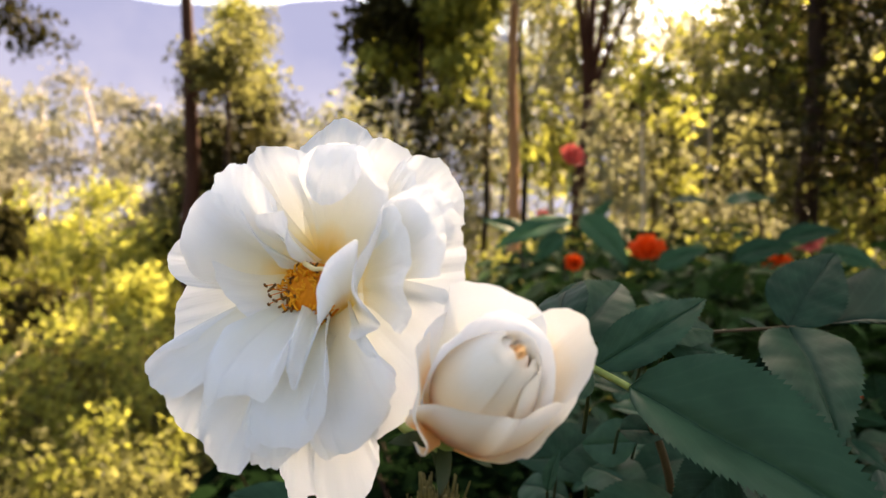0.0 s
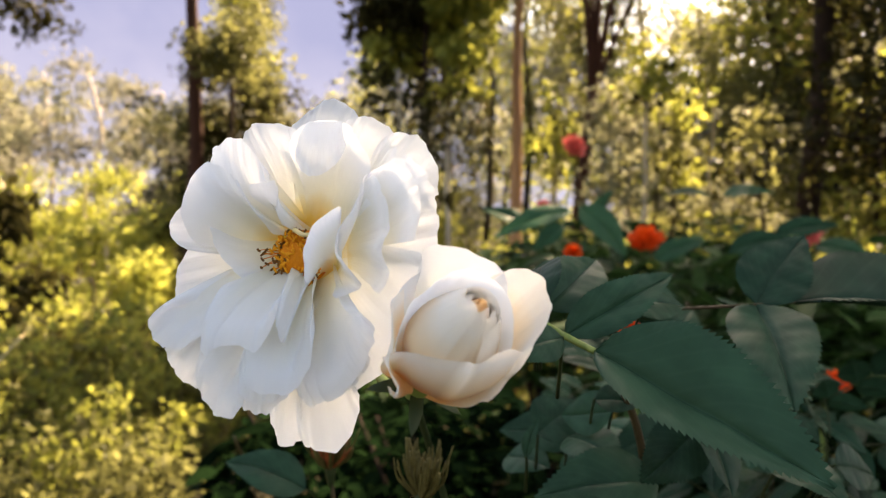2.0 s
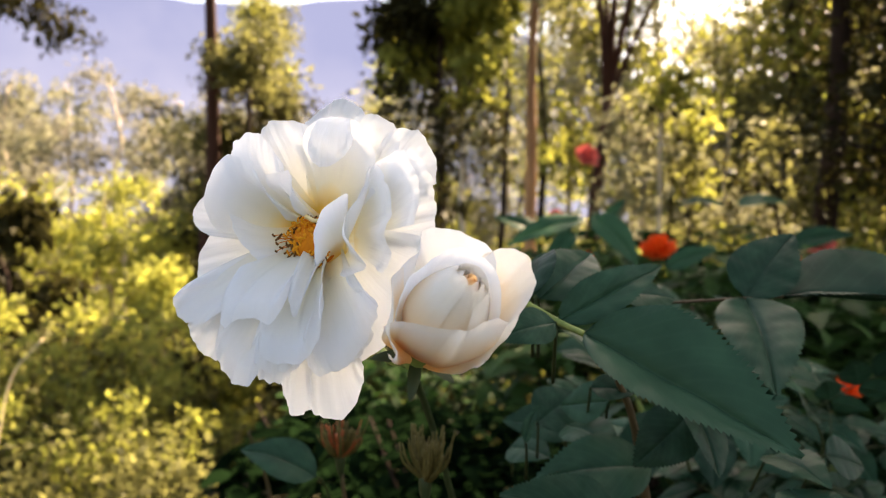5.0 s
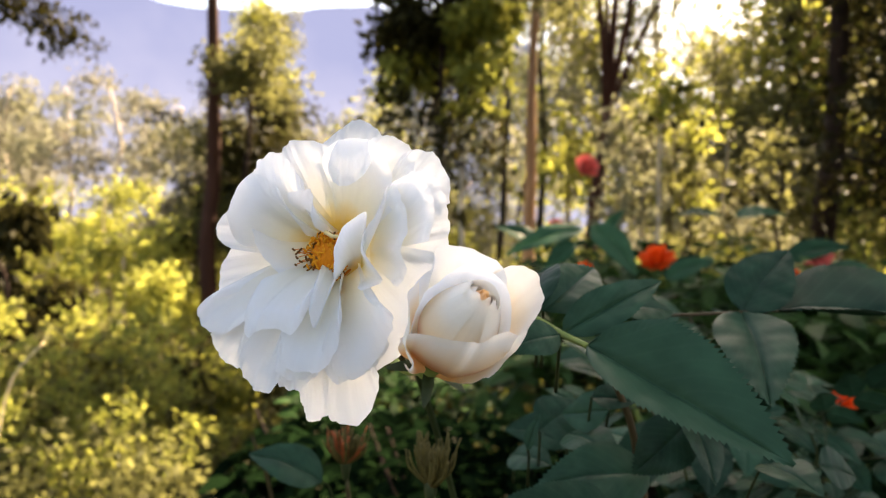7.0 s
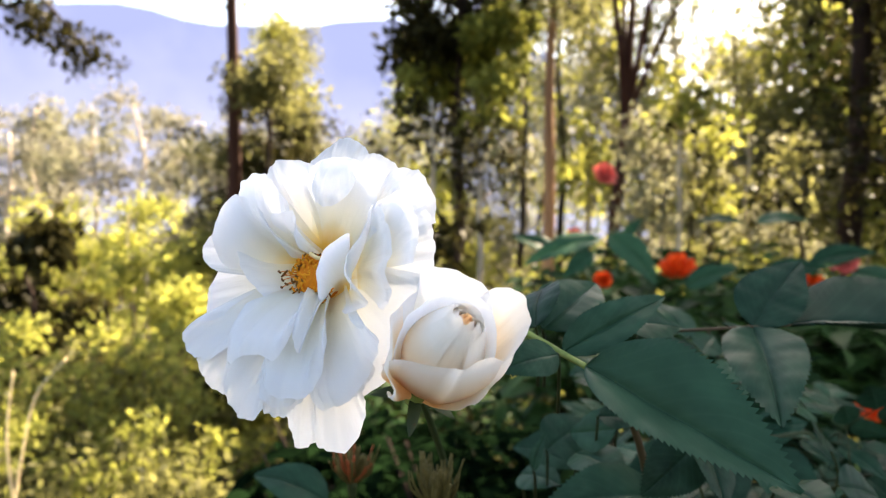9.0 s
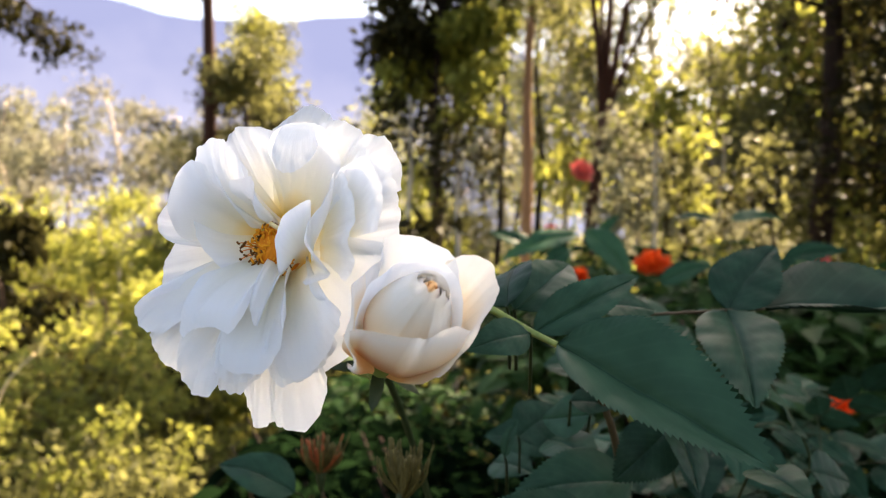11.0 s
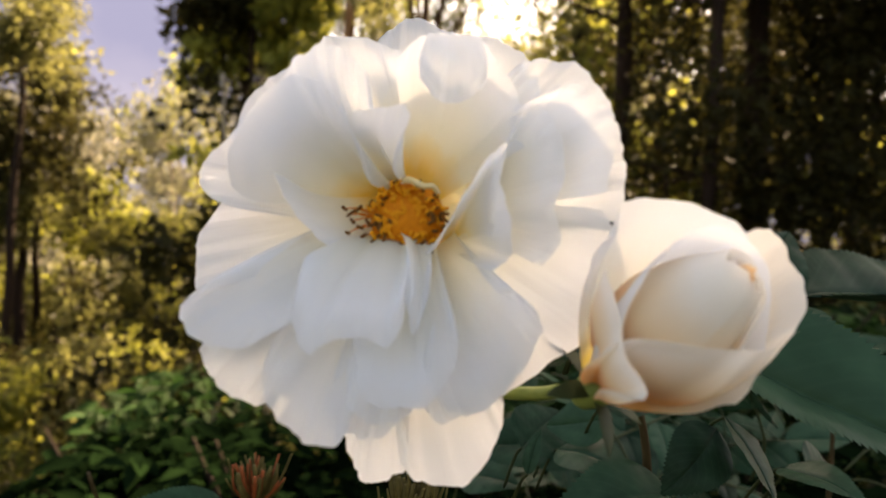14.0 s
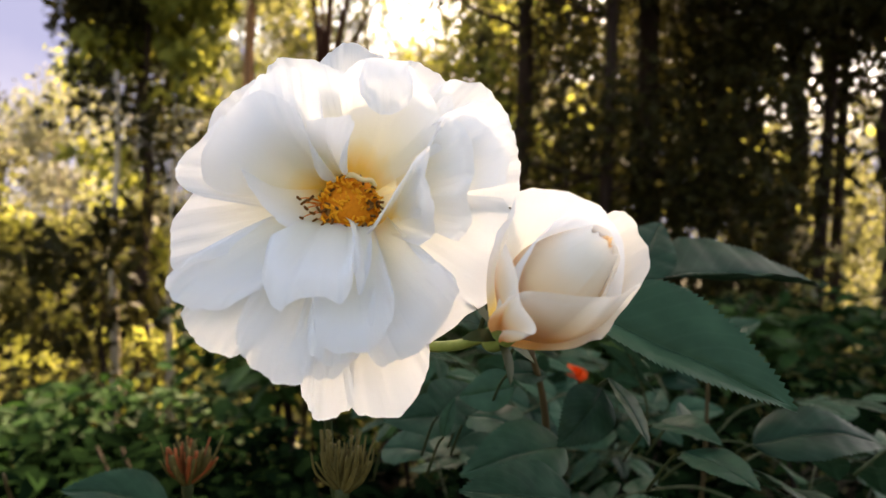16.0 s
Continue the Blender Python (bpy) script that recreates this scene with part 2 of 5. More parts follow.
def ground_z(x, y):
    """The garden's level edge, a bank that falls away ahead, and a far rise."""
    r = math.hypot(x, y)
    left = 0.5 - 0.5 * math.tanh((x - 0.15 * y) / 6)
    fall = max(0.0, y - 1.5)
    z = -(0.12 + 0.12 * left) * fall if fall < 30 else -(0.12 + 0.12 * left) * 30 - 0.02 * (fall - 30)
    z += 0.12 * noise.noise(Vector((x * 0.5, y * 0.5, 0))) * min(1, r / 3)
    return z


def smooth_path(points, steps=6):
    """Catmull-Rom points through a few places."""
    p = [Vector(q) for q in points]
    p = [p[0] * 2 - p[1], *p, p[-1] * 2 - p[-2]]
    out = []
    for i in range(1, len(p) - 2):
        for k in range(steps):
            t = k / steps
            a, b, c, d = p[i - 1], p[i], p[i + 1], p[i + 2]
            out.append(0.5 * (2 * b + (c - a) * t + (2 * a - 5 * b + 4 * c - d) * t * t + (3 * b - a - 3 * c + d) * t ** 3))
    out.append(p[-2])
    return out


def stem(name, points, r0, r1, mat, parent=None, label="", sides=8, steps=6):
    pts = smooth_path(points, steps)
    return mesh_ob(name, *tube(pts, [r0 + (r1 - r0) * i / (len(pts) - 1) for i in range(len(pts))], sides), mat, parent, label)


SUN_WAY = Vector((math.sin(sb) * math.cos(sh), math.cos(sb) * math.cos(sh), math.sin(sh)))
HEAD = Vector((0.056, 0.0, 1.298))


def thinned(verts, faces, base, gap):
    """Leaves leave a gap in the canopy along the low sun's way to the roses."""
    v = np.asarray(verts, float).reshape(-1, 4, 3)
    d = v[:, 0] + np.array(base) - np.array(HEAD)
    w = np.array(SUN_WAY)
    along = d @ w
    off = np.linalg.norm(d - along[:, None] * w, axis=1)
    keep = (off > gap) | (along < 0)
    n = int(keep.sum())
    idx = np.arange(n)[:, None] * 4
    return v[keep].reshape(-1, 3).tolist(), np.concatenate([idx + [0, 1, 2], idx + [0, 2, 3]], 1).reshape(-1, 3).tolist()


def tree(bearing, dist, top, radius, leaf, bark, clumps=40, count=60, crown=(0.35, 1.0), size=0.14, lean=(0, 0), label="", seed=1, reach=1.6, clump=0.55, narrow=0.45, leaf2=None, droop=0.4, name="tree", wob=0.7, tuft=1.0):
    """A tapered trunk with limbs and clumps of small leaves. top: how many degrees above the eye's level its top rises."""
    rng = np.random.default_rng(seed)
    x, y = spot(bearing, dist)
    z = ground_z(x, y) - 0.15
    height = 1.27 + dist * math.tan(radians(top)) - z
    base = new(name)
    base.location = (x, y, z)
    steps = 10
    pts = []
    sway = rng.normal(0, radius * wob, (steps + 1, 2))
    for i in range(steps + 1):
        t = i / steps
        pts.append(Vector((lean[0] * height * t + sway[i][0] * (t > 0), lean[1] * height * t + sway[i][1] * (t > 0), height * t)))
    rad = [radius * (1.3 if i == 0 else 1 - 0.7 * i / steps) for i in range(steps + 1)]
    mesh_ob("trunk", *tube(smooth_path(pts, 3), np.interp(np.linspace(0, steps, steps * 3 + 1), range(steps + 1), rad), 10), bark, base)
    centres = []
    for k in range(max(6, clumps // 4)):
        t = rng.uniform(*crown)
        i = min(int(t * steps), steps - 1)
        p = pts[i].lerp(pts[i + 1], t * steps - i)
        a = rng.uniform(0, 2 * math.pi)
        ln = reach * rng.uniform(0.45, 1.0) * (1.1 - narrow * (t - crown[0]) / (crown[1] - crown[0] + 1e-6))
        q = p + Vector((math.cos(a) * ln, math.sin(a) * ln, ln * rng.uniform(0.0, 0.6)))
        m = p.lerp(q, 0.5) + Vector((0, 0, -0.08 * ln))
        mesh_ob("limb", *tube([p, m, q], [radius * 0.32 * (1.1 - 0.7 * t), radius * 0.2 * (1.1 - 0.7 * t), radius * 0.06], 5), bark, base)
        for _ in range(4):
            w = p.lerp(q, rng.uniform(0.4, 1.05))
            centres.append(w + Vector(rng.normal(0, 0.22 * ln, 3)))
    if leaf2:
        cut = max(1, int(len(centres) * 0.6))
        c2 = clump * tuft
        v, f = leaves(rng, centres[cut:], (c2, c2, c2 * 0.8), count, size, size * 0.5, droop)
        mesh_ob("crown", *thinned(v, f, (x, y, z), 0.077), leaf2, base, smooth=False)
        centres = centres[:cut]
    v, f = leaves(rng, centres, (clump, clump, clump * 0.8), count, size, size * 0.5, droop)
    mesh_ob("crown", *thinned(v, f, (x, y, z), 0.077), leaf, base, smooth=False)
    return tagged(base, label, "tree", "forest trees")


# ground
def build_ground():
    xs = sorted({round(v, 2) for v in [*np.linspace(-4, 4, 33), *np.linspace(-40, 40, 61), -1500, -600, -250, -120, -70, 70, 120, 250, 600, 1500]})
    ys = sorted({round(v, 2) for v in [*np.linspace(-4, 6, 33), *np.linspace(-30, 60, 61), -1500, -600, -200, -80, 100, 160, 260, 450, 800, 1500]})
    verts = [(x, y, ground_z(x, y)) for y in ys for x in xs]
    w = len(xs)
    faces = [(j * w + i, j * w + i + 1, (j + 1) * w + i + 1, (j + 1) * w + i) for j in range(len(ys) - 1) for i in range(w - 1)]
    tagged(mesh_ob("ground", verts, faces, SOIL), "leaf-littered brown forest floor on a falling bank", "ground", kind="structure")


build_ground()

# trees whose trunks stand out
tree(-18.0, 8.4, 13, 0.06, GUM_LEAF, BARK, 30, 70, (0.75, 1.0), 0.09, (0.04, 0), "slender dark stem beside the gum tree", 17, reach=0.6, wob=0.2, clump=0.3)
tree(-19.8, 8.5, 30, 0.115, GUM_LEAF, RED_BARK, 30, 90, (0.8, 1.0), 0.12, (0.006, 0), "tall brown gum tree with bare lower trunk", 3, reach=1.8, wob=0.25)
tree(-16.8, 9.3, 9.5, 0.08, SHADE_TONE_LEAF, BARK, 170, 90, (0.5, 1.0), 0.085, (0, 0), "rounded gum tree with dense olive crown", 4, reach=1.0, leaf2=GUM_LEAF, clump=0.3, wob=0.3)
# Second tree puts the rounded crown's sunlit top into leaf colour.
tree(-15.8, 10.6, 15, 0.06, GUM_LEAF, BARK, 44, 46, (0.68, 1.0), 0.085, (0, 0), "gum tree with a sunlit yellow-green top", 41, reach=0.6, leaf2=SUNLIT_TONE_LEAF, clump=0.3, wob=0.3)
tree(-2.2, 6.2, 27, 0.07, SHADE_TONE_LEAF, BARK, 130, 75, (0.60, 1.0), 0.11, (0.02, 0), "slender dark tree with hanging yellow-green leaves", 5, reach=0.8, clump=0.28, leaf2=SUNLIT_TONE_LEAF, droop=1.2, tuft=0.55)
# Overlay tree: sunlit leaf clusters added to the slender dark tree by colour.
tree(-1.6, 5.9, 26, 0.03, SUNLIT_TONE_LEAF, BARK, 60, 22, (0.5, 1.0), 0.135, (0, 0), "overlay of sunlit-toned hanging leaves on the slender dark tree", 43, reach=0.85, clump=0.14, droop=1.3)
tree(5.8, 7.2, 26, 0.085, GUM_LEAF, SUNLIT_RUST_BARK, 40, 70, (0.75, 1.0), 0.10, (0, 0), "thin rust-brown tree with low sun in its bark colour", 6, reach=1.2, wob=0.2)
tree(15.6, 5.9, 10.5, 0.036, SUNLIT_TONE_LEAF, PALE_BARK, 8, 14, (0.88, 1.0), 0.09, (0.02, 0), "slim pale-barked tree with sunlit leaves", 7, reach=0.35, clump=0.2, wob=0.5)
tree(28.0, 7.2, 34, 0.13, GUM_LEAF, BARK, 44, 50, (0.5, 1.0), 0.12, (-0.01, 0), "dark straight tree trunk with shaded foliage", 8, reach=1.3, leaf2=SHADE_TONE_LEAF, wob=0.25, clump=0.35)
# Added tree, taller than the view, that blocks sun from the bushes.
tree(38, 7.0, 56, 0.13, SHADE_TONE_LEAF, BARK, 150, 90, (0.3, 1.0), 0.13, (0, 0), "added tall dense tree blocking sun from the garden", 15, reach=2.0, clump=0.6, wob=0.3)
tree(-4.6, 5.0, -0.8, 0.025, SHADE_TONE_LEAF, BARK, 26, 22, (0.55, 1.0), 0.13, (0, 0), "dark broad-leaved sapling in shade", 44, reach=0.55, clump=0.22)
tree(0.25, 5.4, 5.5, 0.042, SHADE_TONE_LEAF, PALE_BARK, 24, 12, (0.85, 1.0), 0.09, (0, 0), "thin pale sapling trunk in sun", 9, reach=0.4, clump=0.3, wob=0.3)
tree(-26.0, 7.0, -4.0, 0.04, SUNLIT_TONE_LEAF, PALE_BARK, 20, 30, (0.7, 1.0), 0.08, (0.0, 0), "short pale trunk of a sapling on the bank", 51, reach=0.4, clump=0.2, wob=0.3)
tree(-23.4, 6.6, -6.0, 0.035, SUNLIT_TONE_LEAF, PALE_BARK, 20, 30, (0.75, 1.0), 0.08, (0.0, 0), "short pale trunk of a young sapling", 52, reach=0.35, clump=0.18, wob=0.3)
tree(-3.7, 5.4, 9.5, 0.042, SHADE_TONE_LEAF, PALE_BARK, 24, 12, (0.85, 1.0), 0.09, (0.0, 0), "thin pale sapling trunk among shrubs", 10, reach=0.4, clump=0.3, wob=0.3)
tree(47.5, 8, 30, 0.13, SHADE_TONE_LEAF, BARK, 50, 60, (0.5, 1.0), 0.12, (0.0, 0), "dark brown tree trunk in deep shade", 11, reach=1.6)
tree(44.2, 8, 42, 0.08, SHADE_TONE_LEAF, BARK, 170, 90, (0.33, 1.0), 0.12, (0, 0), "dark tree with low spreading boughs", 16, reach=2.1, clump=0.5, wob=0.3)
tree(50.3, 7.0, 40, 0.07, SHADE_TONE_LEAF, BARK, 130, 90, (0.4, 0.8), 0.11, (0, 0), "dark tree roofing the gap at the forest edge", 42, reach=1.3, clump=0.4, wob=0.3)
tree(54, 6.5, 36, 0.17, SHADE_TONE_LEAF, BARK, 50, 60, (0.5, 1.0), 0.12, (0.09, 0), "leaning dark tree at the forest edge", 12, reach=1.6)

for b, d, top, r, lean in ((3.4, 12.5, 22, 0.07, 0.01), (6.9, 13.5, 23, 0.09, -0.01), (9.0, 15.0, 22, 0.07, 0.0), (12.6, 13.0, 20, 0.06, 0.015), (19.0, 12.0, 14, 0.05, 0.02)):
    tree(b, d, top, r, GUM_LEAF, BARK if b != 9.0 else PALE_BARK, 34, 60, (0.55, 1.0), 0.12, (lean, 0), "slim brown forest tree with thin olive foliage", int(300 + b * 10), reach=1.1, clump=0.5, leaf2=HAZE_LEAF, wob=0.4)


def forked_tree():
    """Several stems fanning from one low fork."""
    x, y = spot(10.4, 9)
    z = ground_z(x, y) - 0.1
    ob = new("tree")
    ob.location = (x, y, z)
    h = 1.27 + 9 * math.tan(radians(8)) - z
    stem("trunk", [(0, 0, 0), (0.05, 0, h * 0.5), (0.22, 0, h)], 0.095, 0.075, RED_BARK, ob)
    rng = np.random.default_rng(61)
    centres = []
    for dx, dy, up, r in ((-0.28, 0.0, 2.2, 0.05), (0.1, 0.1, 2.6, 0.06), (0.42, 0.0, 2.2, 0.05), (0.85, 0.1, 1.9, 0.035), (-0.1, 0.2, 2.8, 0.04)):
        top = Vector((0.22 + dx, dy, h + up))
        stem("limb", [(0.2, 0, h - 0.1), (0.22 + dx * 0.35, dy * 0.4, h + up * 0.4), top], r, r * 0.5, RED_BARK, ob, sides=6)
        centres += [top + Vector(rng.normal(0, 0.4, 3)) + Vector((0, 0, 0.4)) for _ in range(5)]
    v, f = leaves(rng, centres, (0.5, 0.5, 0.4), 60, 0.12, 0.06)
    mesh_ob("crown", *thinned(v, f, (x, y, z), 0.077), GUM_LEAF, ob, smooth=False)
    tagged(ob, "dark forked tree with several upright stems", "tree", "forest trees")


forked_tree()


def bough_tree():
    """A dark tree beside the view whose one long bough hangs into it."""
    x, y = spot(-42, 5.6)
    z = ground_z(x, y) - 0.1
    ob = new("tree")
    ob.location = (x, y, z)
    rng = np.random.default_rng(13)
    stem("trunk", [(0, 0, 0), (0.05, 0, 2.0), (-0.03, 0.05, 4.5), (0.05, 0, 6.5)], 0.14, 0.05, BARK, ob)
    foot = Vector((x, y, z))
    end = Vector((*spot(-29.2, 5.2), 1.27 + 5.2 * math.tan(radians(11.0)))) - foot
    start = Vector((0, 0, end.z + 0.7))
    mid = start.lerp(end, 0.55) + Vector((0, 0, 0.28))
    stem("limb", [start, mid, end], 0.035, 0.008, BARK, ob, sides=6)
    centres = []
    for t in np.linspace(0.2, 1.0, 34):
        c = start.lerp(end, t) + Vector((0, 0, 0.3 * (1 - t))) + Vector(rng.normal(0, 0.07, 3))
        centres.append(c + Vector((0, 0, -0.02)))
    for t in np.linspace(0.6, 1.0, 12):
        a = Vector((math.cos(t * 40), math.sin(t * 40), 1)) * 0.9
        centres += [start * 1.2 + a + Vector(rng.normal(0, 0.25, 3)) for _ in range(2)]
    v, f = leaves(rng, centres, (0.14, 0.14, 0.13), 46, 0.06, 0.03, 0.9)
    mesh_ob("crown", v, f, SHADE_TONE_LEAF, ob, smooth=False)
    tagged(ob, "dark tree with a hanging leafy branch", "tree", "forest trees")


bough_tree()
tree(-33.5, 6.5, -2.5, 0.04, SHADE_TONE_LEAF, BARK, 30, 60, (0.45, 1.0), 0.16, (0, 0), "dark spiky sapling in shade", 14, reach=0.5, clump=0.25)

# the forest round them
wood = random.Random(77)
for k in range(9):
    tree(-40 + 2.5 * k + wood.uniform(-0.8, 0.8), wood.uniform(9, 12.5), wood.uniform(-4.0, 1.0), 0.05, SUNLIT_TONE_LEAF, PALE_BARK if k % 2 else BARK, 44, 55, (0.3, 1.0), 0.10, (0, 0), "sunlit yellow-green sapling on the bank", 100 + k, reach=0.95, clump=0.32)
for k in range(8):
    tree(-19 + 2.5 * k + wood.uniform(-0.8, 0.8), wood.uniform(9, 13), wood.uniform(-2.0, 2.5), 0.05, GUM_LEAF, BARK, 40, 75, (0.15, 1.0), 0.13, (0, 0), "olive green sapling on the bank", 120 + k, reach=0.9, clump=0.42, leaf2=SUNLIT_TONE_LEAF)
for k in range(5):
    tree(16.5 + 3.6 * k + wood.uniform(-0.8, 0.8), wood.uniform(9.5, 12), wood.uniform(4.0, 9.0), 0.05, GUM_LEAF if k % 2 else SUNLIT_TONE_LEAF, PALE_BARK if k % 2 else BARK, 40, 60, (0.25, 1.0), 0.11, (0, 0), "sunlit yellow sapling at the wood's edge", 260 + k, reach=0.9, clump=0.36, leaf2=HAZE_LEAF)
young = random.Random(78)
for k in range(6):
    tree(14.4 + 2.1 * k + young.uniform(-0.6, 0.6), young.uniform(6.2, 7.6), young.uniform(3.0, 8.0), 0.03, GUM_LEAF if k % 2 else HAZE_LEAF, PALE_BARK if k % 3 == 0 else BARK, 30, 46, (0.3, 1.0), 0.085, (0, 0), "young sunlit tree with yellowish leaves", 320 + k, reach=0.6, clump=0.26, leaf2=(HAZE_LEAF, SUNLIT_TONE_LEAF)[k % 2])
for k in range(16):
    tree(-40 + 2.3 * k + wood.uniform(-0.9, 0.9), wood.uniform(5.2, 8.5), wood.uniform(-15.0, -6.0), 0.03, (SUNLIT_TONE_LEAF, GUM_LEAF, SUNLIT_TONE_LEAF)[k % 3] if k < 10 else SHADE_TONE_LEAF, BARK, 30, 50, (0.15, 1.0), 0.07, (0, 0), "low yellow-green sapling on the sunny bank" if k % 3 != 1 and k < 10 else "low olive sapling on the sunny bank", 280 + k, reach=0.5, clump=0.2, leaf2=GUM_LEAF if k > 9 else SHADE_TONE_LEAF if k % 3 == 1 else None)
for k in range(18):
    tree(-42 + 2.15 * k + wood.uniform(-0.8, 0.8), wood.uniform(28, 44), wood.uniform(3.0, 8.6) - (2.5 if k > 12 else 0), 0.2, HAZE_PALE_LEAF, PALE_BARK, 84, 46, (0.12, 1.0), 0.32, (0, 0), "distant gum tree across the valley with haze in its leaf colour", 140 + k, reach=3.0, clump=0.95, leaf2=HAZE_LEAF)
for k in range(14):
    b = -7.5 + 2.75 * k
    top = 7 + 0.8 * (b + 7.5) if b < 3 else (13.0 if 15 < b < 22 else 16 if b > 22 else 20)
    tree(b + wood.uniform(-0.9, 0.9), wood.uniform(15, 24), top + wood.uniform(-1.5, 1.5), 0.12, SUNLIT_TONE_LEAF if k % 3 else HAZE_LEAF, BARK if k % 2 else PALE_BARK, 72, 48, (0.2, 1.0), 0.2, (0, 0), "sunlit forest tree with yellow-green leaves", 160 + k, reach=2.1, clump=0.8, leaf2=HAZE_LEAF)
for k in range(13):
    b = 24 + 3.2 * k
    if 46 < b < 57:
        tree(b, wood.uniform(22, 27), wood.uniform(5, 9), 0.13, GUM_LEAF, PALE_BARK, 80, 60, (0.1, 1.0), 0.2, (0, 0), "sunlit tree beyond the dark forest edge", 230 + k, reach=2.2, clump=0.7, leaf2=HAZE_PALE_LEAF)
        continue
    tree(b + wood.uniform(-0.9, 0.9), wood.uniform(12, 17), wood.uniform(17, 22) - (8 if 47 < b < 56 else 0), 0.13, GUM_LEAF if k % 3 and b < 44 else SUNLIT_TONE_LEAF, BARK, 80, 75, (0.25, 1.0), 0.18, (0, 0), "tall forest tree with olive green leaves", 180 + k, reach=2.0, clump=0.8, leaf2=SHADE_TONE_LEAF if 33 < b < 44 else GUM_LEAF)
# Unseen tops are raised to keep the sun off the garden.
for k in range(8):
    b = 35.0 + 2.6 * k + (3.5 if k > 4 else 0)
    tree(b + wood.uniform(-0.9, 0.9), wood.uniform(5.5, 8.5), wood.uniform(50, 60), 0.06, SHADE_TONE_LEAF, BARK, 160, 80, (0.22 if k < 5 else 0.52, 1.0), 0.10, (0, 0), "dark shaded tree with fine dense foliage", 200 + k, reach=1.25 if k < 5 else 1.7, clump=0.42, wob=0.3, droop=-0.1)


def undergrowth(name, seed, low, high, count, mat, near, size, label, clump=0.55, deep=26, rise=0.9):
    rng = np.random.default_rng(seed)
    centres = []
    while len(centres) < count:
        b, d = rng.uniform(low, high), near + deep * rng.random() ** 1.5
        x, y = spot(b, d)
        centres.append((x, y, ground_z(x, y) + rng.uniform(0.1, rise)))
    v, f = leaves(rng, centres, (clump, clump, clump * 0.8), 60, size, size * 0.5, -0.2)
    tagged(mesh_ob(name, v, f, mat, smooth=False), label, "undergrowth", kind="stuff")


undergrowth("undergrowth", 5, 6, 68, 330, GUM_LEAF, 3.4, 0.11, "olive green undergrowth covering the bank")
undergrowth("undergrowth", 11, -16, 6, 260, SHADE_TONE_LEAF, 5.0, 0.09, "shaded dark green undergrowth on the bank", 0.4)
undergrowth("undergrowth", 13, -10, 5, 70, SUNLIT_TONE_LEAF, 5.6, 0.075, "yellow-green undergrowth in dappled sun", 0.25, 5, 1.1)
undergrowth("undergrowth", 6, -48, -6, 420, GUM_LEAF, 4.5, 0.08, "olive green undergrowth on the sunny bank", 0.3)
undergrowth("undergrowth", 7, -48, -17, 260, SUNLIT_TONE_LEAF, 4.2, 0.07, "sunlit yellow-green undergrowth on the bank", 0.22, 12, 1.0)
undergrowth("undergrowth", 8, 4, 33, 300, SUNLIT_TONE_LEAF, 4.6, 0.07, "sunlit yellow undergrowth at the wood's edge", 0.28, 6, 1.5)
undergrowth("undergrowth", 9, 46.5, 57, 110, GUM_LEAF, 7.5, 0.07, "sunlit undergrowth beyond the dark trees", 0.3, 8, 1.8)
undergrowth("undergrowth", 12, 36, 49, 170, SHADE_TONE_LEAF, 5.5, 0.10, "dark undergrowth beneath the shading trees", 0.5, 3, 2.6)
undergrowth("undergrowth", 10, -48, -21, 75, GUM_LEAF, 2.6, 0.05, "olive green undergrowth beside the garden", 0.17, 2.5, 0.45)
undergrowth("undergrowth", 16, -48, -21, 60, SUNLIT_TONE_LEAF, 2.9, 0.045, "sunlit yellow-green undergrowth beside the garden", 0.12, 2.5, 0.6)
# Dark leaf clumps added to stand for shade between the saplings.
undergrowth("undergrowth", 15, -46, -18, 24, SHADE_TONE_LEAF, 4.6, 0.08, "dark growth added as shade gaps between the sunny saplings", 0.2, 5, 1.0)


